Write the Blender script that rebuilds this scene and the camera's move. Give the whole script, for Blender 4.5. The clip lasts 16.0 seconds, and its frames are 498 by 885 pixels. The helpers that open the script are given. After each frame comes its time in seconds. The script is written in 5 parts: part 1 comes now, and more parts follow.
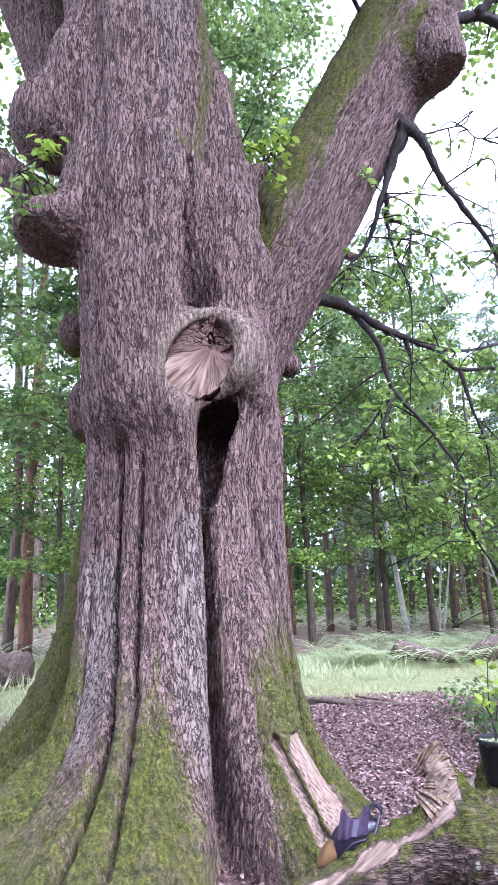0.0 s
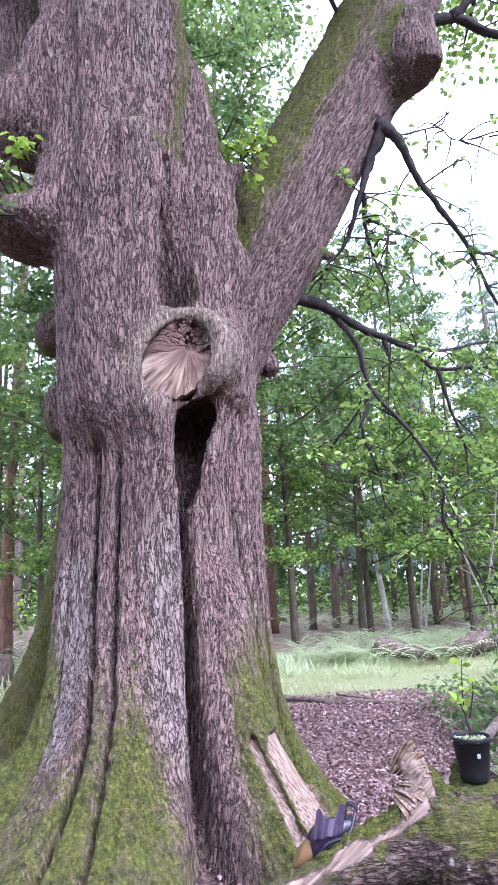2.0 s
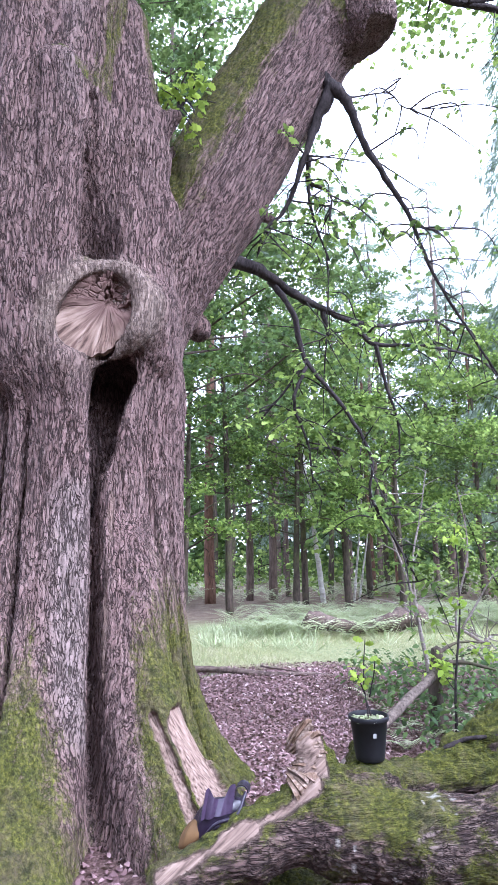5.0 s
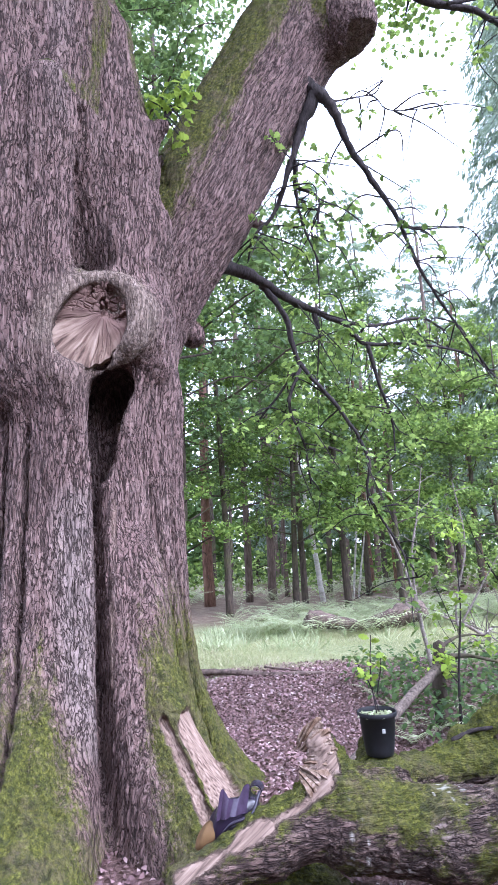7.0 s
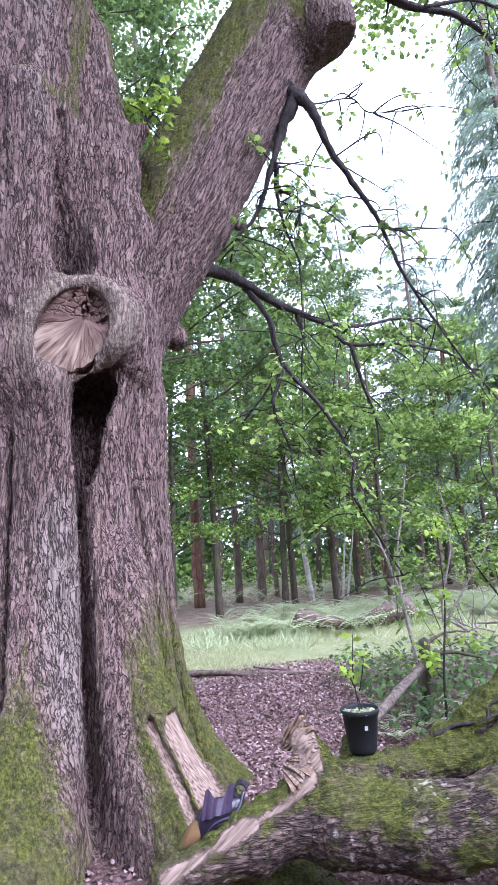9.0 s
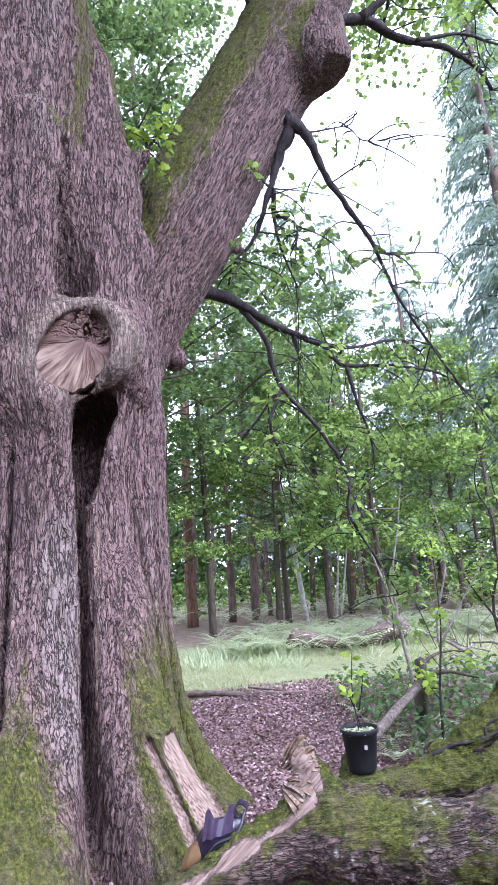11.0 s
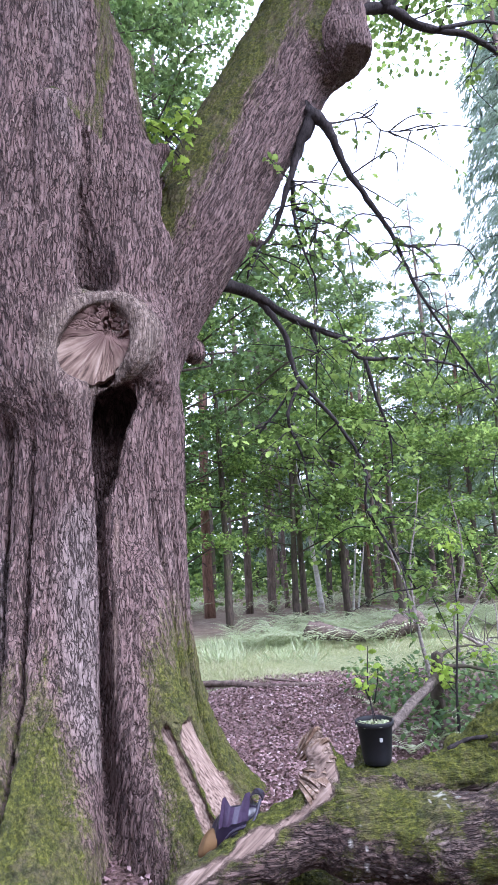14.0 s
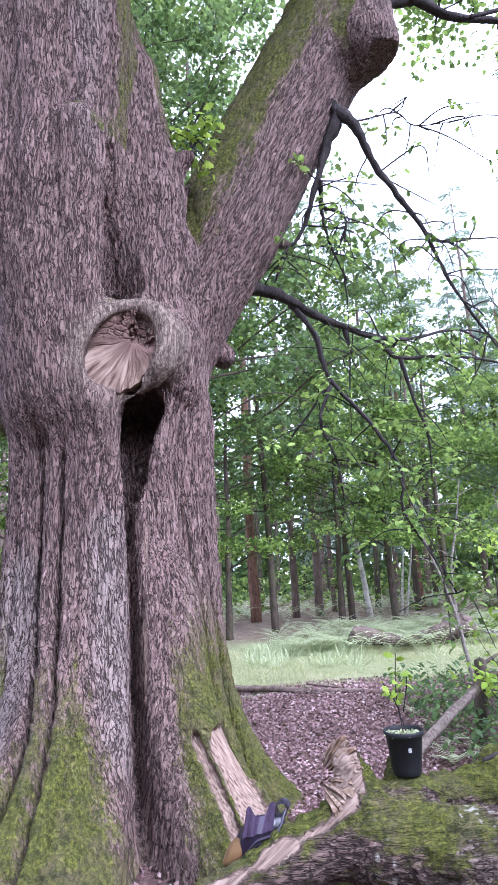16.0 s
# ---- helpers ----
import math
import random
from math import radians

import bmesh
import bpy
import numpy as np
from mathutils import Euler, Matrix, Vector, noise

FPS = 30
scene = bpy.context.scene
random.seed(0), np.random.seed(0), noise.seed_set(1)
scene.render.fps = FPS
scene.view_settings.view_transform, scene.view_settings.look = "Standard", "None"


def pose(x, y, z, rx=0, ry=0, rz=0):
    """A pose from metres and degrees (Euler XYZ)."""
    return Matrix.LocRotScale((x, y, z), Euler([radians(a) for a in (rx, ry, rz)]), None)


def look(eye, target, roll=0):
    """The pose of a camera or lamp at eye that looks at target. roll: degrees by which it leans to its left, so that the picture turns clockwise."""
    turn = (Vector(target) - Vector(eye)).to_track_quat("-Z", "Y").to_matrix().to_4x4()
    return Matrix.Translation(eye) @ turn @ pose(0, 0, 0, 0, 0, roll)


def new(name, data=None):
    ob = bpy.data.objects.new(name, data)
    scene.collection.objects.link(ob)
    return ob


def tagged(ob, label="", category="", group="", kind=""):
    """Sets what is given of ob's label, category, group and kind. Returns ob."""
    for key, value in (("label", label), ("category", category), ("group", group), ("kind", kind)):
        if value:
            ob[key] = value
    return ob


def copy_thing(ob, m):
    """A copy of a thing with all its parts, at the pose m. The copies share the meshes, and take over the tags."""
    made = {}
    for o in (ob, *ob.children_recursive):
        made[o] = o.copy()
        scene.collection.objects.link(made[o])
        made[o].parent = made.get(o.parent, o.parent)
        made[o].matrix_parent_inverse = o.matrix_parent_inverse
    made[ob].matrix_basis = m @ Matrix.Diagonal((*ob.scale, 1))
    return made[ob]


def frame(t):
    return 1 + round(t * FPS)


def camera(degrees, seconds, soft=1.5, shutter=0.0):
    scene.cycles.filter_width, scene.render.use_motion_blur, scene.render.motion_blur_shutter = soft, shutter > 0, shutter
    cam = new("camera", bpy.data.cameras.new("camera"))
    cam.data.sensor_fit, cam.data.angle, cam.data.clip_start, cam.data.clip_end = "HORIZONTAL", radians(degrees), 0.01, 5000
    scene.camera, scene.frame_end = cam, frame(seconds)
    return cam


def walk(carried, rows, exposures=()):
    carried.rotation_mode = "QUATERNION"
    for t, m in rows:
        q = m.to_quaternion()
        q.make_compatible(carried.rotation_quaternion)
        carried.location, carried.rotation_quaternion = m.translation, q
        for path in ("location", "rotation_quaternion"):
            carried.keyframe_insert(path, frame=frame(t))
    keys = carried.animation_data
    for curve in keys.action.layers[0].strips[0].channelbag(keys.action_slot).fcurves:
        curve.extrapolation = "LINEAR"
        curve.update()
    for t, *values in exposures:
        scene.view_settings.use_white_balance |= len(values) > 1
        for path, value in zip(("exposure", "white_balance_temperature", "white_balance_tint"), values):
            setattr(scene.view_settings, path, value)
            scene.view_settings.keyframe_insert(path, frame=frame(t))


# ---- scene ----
cam = camera(43.7, 16.0)
PATH = [
    (0, (-0.025, -0.008, 1.67), (0.002, 1.939, 2.123), -2.0),
    (0.5, (-0.025, -0.009, 1.676), (0.012, 1.937, 2.135), -2.0),
    (1, (-0.016, -0.003, 1.671), (0.04, 1.947, 2.114), -2.1),
    (1.5, (-0.004, -0.004, 1.677), (0.061, 1.946, 2.118), -2.2),
    (2, (0.021, -0.005, 1.679), (0.101, 1.943, 2.127), -2.6),
    (2.5, (0.052, 0.013, 1.684), (0.119, 1.961, 2.131), -3.5),
    (3, (0.094, 0.055, 1.681), (0.165, 2.003, 2.126), -3.1),
    (3.5, (0.147, 0.101, 1.683), (0.244, 2.052, 2.113), -2.7),
    (4, (0.202, 0.151, 1.68), (0.365, 2.102, 2.091), -2.0),
    (4.5, (0.249, 0.181, 1.668), (0.471, 2.133, 2.043), -1.3),
    (4.7, (0.261, 0.182, 1.676), (0.496, 2.137, 2.031), -0.8),
    (7, (0.211, 0.128, 1.694), (0.47, 2.079, 2.052), -3.0),
    (7.5, (0.227, 0.115, 1.687), (0.478, 2.064, 2.06), -3.8),
    (8, (0.248, 0.112, 1.684), (0.523, 2.065, 2.018), -3.6),
    (8.5, (0.255, 0.106, 1.691), (0.539, 2.055, 2.035), -3.9),
    (9, (0.25, 0.091, 1.696), (0.544, 2.037, 2.053), -3.9),
    (11.5, (0.193, 0.03, 1.702), (0.532, 1.956, 2.12), -3.8),
    (12, (0.202, 0.024, 1.699), (0.652, 1.929, 2.108), -3.7),
    (12.5, (0.195, -0.003, 1.703), (0.681, 1.893, 2.115), -3.3),
    (13, (0.176, -0.009, 1.707), (0.615, 1.901, 2.108), -2.9),
    (13.5, (0.167, 0.004, 1.695), (0.584, 1.924, 2.065), -2.9),
    (14, (0.194, 0.012, 1.707), (0.456, 1.956, 2.098), -3.2),
    (14.5, (0.29, 0.042, 1.708), (0.498, 1.991, 2.104), -2.8),
    (15, (0.344, 0.026, 1.71), (0.509, 1.982, 2.095), -3.4),
    (15.5, (0.358, 0.014, 1.71), (0.501, 1.97, 2.101), -3.7),
    (16, (0.346, 0.034, 1.708), (0.458, 1.989, 2.119), -3.5),
]
walk(cam, [(t, look(eye, target, roll)) for t, eye, target, roll in PATH], [(0, 2.15, 5030, 22), (4.5, 2.06, 5030, 22), (8.5, 1.94, 5030, 22), (11.5, 1.92, 5030, 22), (12.5, 1.64, 5030, 22), (16, 1.94, 5030, 22)])

# ---- light ----
SUN_AZIMUTH, SUN_ELEVATION = 136.0, 42.0
world = bpy.data.worlds.new("world")
scene.world = world
world.use_nodes = True
wn, wl = world.node_tree.nodes, world.node_tree.links
sky = wn.new("ShaderNodeTexSky")
sky.sky_type, sky.sun_disc = "NISHITA", False
sky.sun_elevation, sky.sun_rotation = radians(SUN_ELEVATION), radians(SUN_AZIMUTH)
sky.air_density, sky.dust_density, sky.ozone_density = 1.0, 5.0, 1.0
cloud = wn.new("ShaderNodeMixRGB")
cloud.inputs["Fac"].default_value = 0.75
cloud.inputs["Color2"].default_value = (13.5, 13.3, 13.6, 1)
wl.new(sky.outputs["Color"], cloud.inputs["Color1"])
wl.new(cloud.outputs["Color"], wn["Background"].inputs["Color"])
wn["Background"].inputs["Strength"].default_value = 0.1
lamp = bpy.data.lights.new("sun", "SUN")
lamp.energy, lamp.angle, lamp.color = 1.9, radians(30), (1.0, 0.97, 0.93)
sun = new("sun", lamp)
el, az = radians(SUN_ELEVATION), radians(SUN_AZIMUTH)
sun.matrix_world = look(Vector((math.sin(az) * math.cos(el), math.cos(az) * math.cos(el), math.sin(el))) * 30, (0, 0, 0))


# ---- materials ----
class Mat:
    """A small writer of node materials."""

    def __init__(self, name, rough=0.8, spec=0.3):
        self.m = bpy.data.materials.new(name)
        self.m.use_nodes = True
        self.n, self.l = self.m.node_tree.nodes, self.m.node_tree.links
        self.b = self.n["Principled BSDF"]
        self.b.inputs["Roughness"].default_value = rough
        self.b.inputs["Specular IOR Level"].default_value = spec

    def put(self, socket, value):
        if isinstance(value, bpy.types.NodeSocket):
            self.l.new(value, socket)
        elif isinstance(value, (tuple, list)) and len(value) == 3 and socket.type == "RGBA":
            socket.default_value = (*value, 1)
        else:
            socket.default_value = value

    def node(self, kind, out=0, feature="", **ins):
        n = self.n.new(kind)
        if feature:
            n.feature = feature
        for k, v in ins.items():
            self.put(n.inputs[k.replace("_", " ")], v)
        return n.outputs[out]

    def coords(self, scale=(1, 1, 1), source="Object"):
        tc = self.n.new("ShaderNodeTexCoord")
        return self.node("ShaderNodeMapping", Vector=tc.outputs[source], Scale=scale)

    def attr(self, name, out="Fac"):
        n = self.n.new("ShaderNodeAttribute")
        n.attribute_name = name
        return n.outputs[out]

    def noise(self, vector, scale, detail=4, rough=0.6):
        return self.node("ShaderNodeTexNoise", 0, "", Vector=vector, Scale=scale, Detail=detail, Roughness=rough)

    def step(self, value, lo, hi):
        n = self.n.new("ShaderNodeMapRange")
        n.interpolation_type = "SMOOTHSTEP"
        self.put(n.inputs[0], value)
        n.inputs[1].default_value, n.inputs[2].default_value = lo, hi
        return n.outputs[0]

    def math(self, op, a, b):
        n = self.n.new("ShaderNodeMath")
        n.operation = op
        self.put(n.inputs[0], a)
        self.put(n.inputs[1], b)
        return n.outputs[0]

    def mix(self, fac, a, b, blend="MIX"):
        n = self.n.new("ShaderNodeMixRGB")
        n.blend_type = blend
        self.put(n.inputs[0], fac)
        self.put(n.inputs[1], a)
        self.put(n.inputs[2], b)
        return n.outputs[0]

    def ramp(self, fac, *stops):
        n = self.n.new("ShaderNodeValToRGB")
        e = n.color_ramp.elements
        while len(e) < len(stops):
            e.new(0.5)
        for el_, (p, c) in zip(e, stops):
            el_.position, el_.color = p, (*c, 1)
        self.put(n.inputs[0], fac)
        return n.outputs[0]

    def random(self):
        return self.n.new("ShaderNodeObjectInfo").outputs["Random"]

    def island(self):
        return self.n.new("ShaderNodeNewGeometry").outputs["Random Per Island"]

    def colour(self, c):
        self.put(self.b.inputs["Base Color"], c)
        return self

    def bump(self, height, strength=0.5, distance=0.01, normal=None):
        n = self.n.new("ShaderNodeBump")
        n.inputs["Strength"].default_value, n.inputs["Distance"].default_value = strength, distance
        self.put(n.inputs["Height"], height)
        if normal:
            self.put(n.inputs["Normal"], normal)
        self.l.new(n.outputs["Normal"], self.b.inputs["Normal"])
        return n.outputs["Normal"]


def bark_material(name, lo, mid, hi, timber=1.0):
    """Oak bark: upright plates parted by cracks with shade painted in, with moss and bare wood by mesh masks."""
    k = Mat(name, 0.9, 0.2)
    g = k.attr("grain", "Vector")
    p = k.coords()
    crack, moss, wood, pale, even = k.attr("crack"), k.attr("moss"), k.attr("wood"), k.attr("pale"), k.attr("even")
    n1 = k.node("ShaderNodeTexNoise", 0, "", Vector=k.node("ShaderNodeMapping", Vector=g, Scale=(2.6, 2.6, 0.6)), Scale=1.0, Detail=7.0, Roughness=0.7)
    n2, n3 = k.noise(p, 2.2, 4), k.noise(p, 75, 6, 0.75)
    shift = k.node("ShaderNodeTexNoise", "Color", "", Vector=k.node("ShaderNodeMapping", Vector=g, Scale=(0.5, 0.5, 0.8)), Scale=1.0, Detail=2.0)
    bend = k.n.new("ShaderNodeVectorMath")
    bend.operation = "MULTIPLY_ADD"
    k.l.new(shift, bend.inputs[0])
    bend.inputs[1].default_value = (0.5, 0.5, 0.6)
    k.l.new(g, bend.inputs[2])
    warped = bend.outputs[0]

    def lines(scale, width, shift_by, detail=2.0):
        """Thin wandering lines where a stretched noise crosses its middle: 0 on the line, 1 off it."""
        q = k.node("ShaderNodeMapping", Vector=warped, Location=(shift_by, 0.37 * shift_by, 0), Scale=scale)
        n = k.node("ShaderNodeTexNoise", 0, "", Vector=q, Scale=1.0, Detail=detail, Roughness=0.55)
        return k.step(k.math("ABSOLUTE", k.math("SUBTRACT", n, 0.5), 0.0), 0.0, width)

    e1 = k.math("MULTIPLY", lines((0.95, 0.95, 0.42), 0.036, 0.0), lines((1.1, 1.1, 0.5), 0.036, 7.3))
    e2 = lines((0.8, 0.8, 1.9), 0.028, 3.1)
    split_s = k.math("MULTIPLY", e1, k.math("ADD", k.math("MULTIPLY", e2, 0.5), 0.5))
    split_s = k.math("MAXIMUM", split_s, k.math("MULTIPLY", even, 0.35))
    tone = k.n.new("ShaderNodeTexVoronoi")
    k.l.new(k.node("ShaderNodeMapping", Vector=warped, Scale=(0.75, 0.75, 0.5)), tone.inputs["Vector"])
    own = k.node("ShaderNodeSeparateColor", 0, "", Color=tone.outputs["Color"])
    plate = k.ramp(k.math("ADD", k.math("MULTIPLY", n1, 0.4), k.math("MULTIPLY", own, 0.6)), (0.2, lo), (0.5, mid), (0.78, hi))
    plate = k.mix(k.step(n2, 0.4, 0.62), plate, k.mix(0.5, plate, (0.22, 0.14, 0.125)))
    plate = k.mix(pale, plate, k.ramp(n1, (0.3, (0.25, 0.192, 0.168)), (0.7, (0.38, 0.305, 0.272))))
    soft = k.mix(0.5, k.noise(p, 26, 7, 0.7), n1)
    plate = k.mix(even, plate, k.ramp(soft, (0.36, (0.1, 0.07, 0.053)), (0.5, (0.25, 0.185, 0.145)), (0.66, (0.45, 0.36, 0.29))))
    plate = k.mix(k.math("MULTIPLY", k.step(n3, 0.56, 0.72), 0.18), plate, (0.45, 0.42, 0.4))
    plate = k.mix(k.math("MULTIPLY", k.step(n3, 0.46, 0.3), 0.18), plate, (0.08, 0.06, 0.058))
    # dark brown cracks: the self-shadow that bump lacks is put into the colour
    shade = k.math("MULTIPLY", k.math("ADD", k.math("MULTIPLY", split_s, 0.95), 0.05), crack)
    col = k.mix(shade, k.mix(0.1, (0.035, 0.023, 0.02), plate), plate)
    mn = k.noise(p, 42, 6, 0.75)
    green = k.ramp(mn, (0.3, (0.014, 0.018, 0.003)), (0.5, (0.082, 0.092, 0.01)), (0.74, (0.24, 0.24, 0.034)))
    green = k.mix(k.step(k.noise(p, 4, 5, 0.7), 0.44, 0.68), green, k.mix(0.6, green, (0.13, 0.1, 0.062)))
    green = k.mix(k.step(k.noise(p, 13, 5, 0.7), 0.5, 0.36), green, k.mix(0.65, green, (0.02, 0.03, 0.006)))
    strip = k.node("ShaderNodeTexNoise", 0, "", Vector=k.node("ShaderNodeMapping", Vector=g, Scale=(0.55, 0.55, 0.3)), Scale=1.0, Detail=8.0, Roughness=0.78)
    ragged = k.math("ADD", k.math("MULTIPLY", k.math("SUBTRACT", strip, 0.5), 1.9), k.math("MULTIPLY", k.math("SUBTRACT", n3, 0.5), 1.2))
    mfac = k.math("MULTIPLY", k.step(k.math("ADD", moss, ragged), 0.18, 0.68), 0.92)
    # the painted crack shade also shows through the moss
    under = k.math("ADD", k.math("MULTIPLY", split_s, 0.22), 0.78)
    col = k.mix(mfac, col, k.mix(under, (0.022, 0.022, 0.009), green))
    streak = k.node("ShaderNodeTexNoise", 0, "", Vector=k.node("ShaderNodeMapping", Vector=g, Scale=(2.4, 2.4, 0.16)), Scale=1.0, Detail=3.5)
    bare = k.ramp(streak, (0.3, (0.06, 0.037, 0.027)), (0.5, (0.2, 0.138, 0.105)), (0.75, (0.34, 0.255, 0.2)))
    bare = k.mix(timber, (0.12, 0.092, 0.075), bare)
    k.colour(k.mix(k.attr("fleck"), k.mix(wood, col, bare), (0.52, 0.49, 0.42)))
    plain = k.math("SUBTRACT", 1.0, k.math("MULTIPLY", mfac, 0.85))
    relief = k.math("ADD", k.math("MULTIPLY", k.math("MULTIPLY", split_s, 1.3), plain), k.math("ADD", k.math("MULTIPLY", n1, 0.5), k.math("MULTIPLY", n3, 0.25)))
    b1 = k.bump(k.math("MULTIPLY", relief, k.math("SUBTRACT", 1.0, wood)), 1.0, 0.03)
    k.bump(k.math("ADD", k.math("MULTIPLY", k.math("MULTIPLY", mn, mfac), 1.4), k.math("MULTIPLY", k.math("MULTIPLY", streak, wood), 0.35)), 0.6, 0.012, b1)
    return k.m


def simple_bark(name, lo, hi, scale=(26, 26, 5), moss=0.0):
    k = Mat(name, 0.9, 0.2)
    p = k.coords(scale)
    n = k.noise(p, 1.0, 6, 0.7)
    c = k.ramp(n, (0.3, lo), (0.68, hi))
    if moss:
        q = k.coords()
        c = k.mix(k.math("MULTIPLY", k.step(k.noise(q, 1.5, 4), 0.45, 0.65), moss), c, (0.10, 0.12, 0.03))
    k.colour(c)
    k.bump(n, 0.8, 0.02)
    return k.m


def leaf_material(name, *stops, light=0.35):
    k = Mat(name, 0.55, 0.3)
    c = k.ramp(k.island(), *stops)
    c = k.mix(k.step(k.noise(k.coords(), 0.8, 2), 0.35, 0.7), c, k.mix(0.5, c, stops[0][1]))
    k.colour(c)
    tr = k.n.new("ShaderNodeBsdfTranslucent")
    k.put(tr.inputs["Color"], k.mix(0.3, c, (0.45, 0.55, 0.15), "MIX"))
    mx = k.n.new("ShaderNodeMixShader")
    mx.inputs[0].default_value = light
    k.l.new(k.b.outputs[0], mx.inputs[1])
    k.l.new(tr.outputs[0], mx.inputs[2])
    k.l.new(mx.outputs[0], k.n["Material Output"].inputs["Surface"])
    return k.m


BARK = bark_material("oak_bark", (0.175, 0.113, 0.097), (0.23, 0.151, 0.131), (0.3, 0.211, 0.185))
LOG_BARK = bark_material("log_bark", (0.08, 0.055, 0.042), (0.14, 0.096, 0.076), (0.22, 0.165, 0.138), 0.8)
TWIG = simple_bark("twig_bark", (0.014, 0.011, 0.011), (0.055, 0.044, 0.041), (40, 40, 12))
PINE = simple_bark("pine_bark", (0.055, 0.04, 0.032), (0.21, 0.155, 0.125), (12, 12, 3))
RED = simple_bark("red_pine_bark", (0.07, 0.035, 0.025), (0.26, 0.15, 0.105), (12, 12, 3))
DARK = simple_bark("dark_bark", (0.03, 0.024, 0.019), (0.12, 0.092, 0.072), (14, 14, 4), 0.4)
BIRCH = simple_bark("birch_bark", (0.2, 0.18, 0.15), (0.75, 0.72, 0.64), (3, 3, 6))
GREY_WOOD = simple_bark("weathered_wood", (0.1, 0.082, 0.07), (0.36, 0.31, 0.265), (30, 30, 30))
OAK_LEAF = leaf_material("oak_leaf", (0.0, (0.03, 0.065, 0.012)), (0.5, (0.14, 0.235, 0.042)), (1.0, (0.43, 0.57, 0.13)), light=0.5)
DEEP_LEAF = leaf_material("woodland_leaf", (0.0, (0.018, 0.042, 0.014)), (0.55, (0.065, 0.125, 0.04)), (1.0, (0.2, 0.31, 0.1)), light=0.45)
NEEDLE = leaf_material("spruce_needle", (0.0, (0.1, 0.145, 0.12)), (0.5, (0.2, 0.26, 0.215)), (1.0, (0.34, 0.4, 0.32)), light=0.45)
YELLOW_LEAF = leaf_material("young_leaf", (0.0, (0.16, 0.25, 0.02)), (0.5, (0.27, 0.39, 0.035)), (1.0, (0.42, 0.54, 0.07)), light=0.5)
FERN_LEAF = leaf_material("fern_leaf", (0.0, (0.28, 0.33, 0.17)), (0.5, (0.48, 0.53, 0.31)), (1.0, (0.68, 0.69, 0.49)), light=0.4)
GRASS_LEAF = leaf_material("grass_blade", (0.0, (0.28, 0.31, 0.13)), (0.5, (0.46, 0.45, 0.26)), (1.0, (0.72, 0.64, 0.48)), light=0.35)
LITTER = leaf_material("dead_leaf", (0.0, (0.08, 0.042, 0.042)), (0.5, (0.22, 0.128, 0.13)), (0.88, (0.38, 0.25, 0.245)), (1.0, (0.58, 0.47, 0.45)), light=0.15)
STICK_WOOD = simple_bark("stick_wood", (0.04, 0.03, 0.024), (0.2, 0.16, 0.13), (30, 30, 30))
ROTTEN = simple_bark("rotten_wood", (0.03, 0.02, 0.016), (0.22, 0.165, 0.135), (14, 14, 14))


# ---- mesh helpers ----
def mesh_of(name, verts, faces, material=None, smooth=False):
    me = bpy.data.meshes.new(name)
    verts, faces = np.asarray(verts, np.float32), np.asarray(faces, np.int32)
    k = faces.shape[1]
    me.vertices.add(len(verts))
    me.vertices.foreach_set("co", verts.ravel())
    me.loops.add(faces.size)
    me.loops.foreach_set("vertex_index", faces.ravel())
    me.polygons.add(len(faces))
    me.polygons.foreach_set("loop_start", np.arange(0, faces.size, k, dtype=np.int32))
    me.polygons.foreach_set("use_smooth", np.full(len(faces), smooth))
    me.update(calc_edges=True)
    if material:
        me.materials.append(material)
    return me


def part(name, data, material, parent=None, label=""):
    """Links a bmesh or a mesh as one object under a thing or a part."""
    if isinstance(data, bmesh.types.BMesh):
        me = bpy.data.meshes.new(name)
        data.to_mesh(me)
        data.free()
    else:
        me = data
    if material and not me.materials:
        me.materials.append(material)
    ob = new(name, me)
    ob.parent = parent
    return tagged(ob, label)


def thing(name, label, category, at=(0, 0, 0), group="", kind=""):
    ob = new(name)
    ob.location = at
    return tagged(ob, label, category, group, kind)


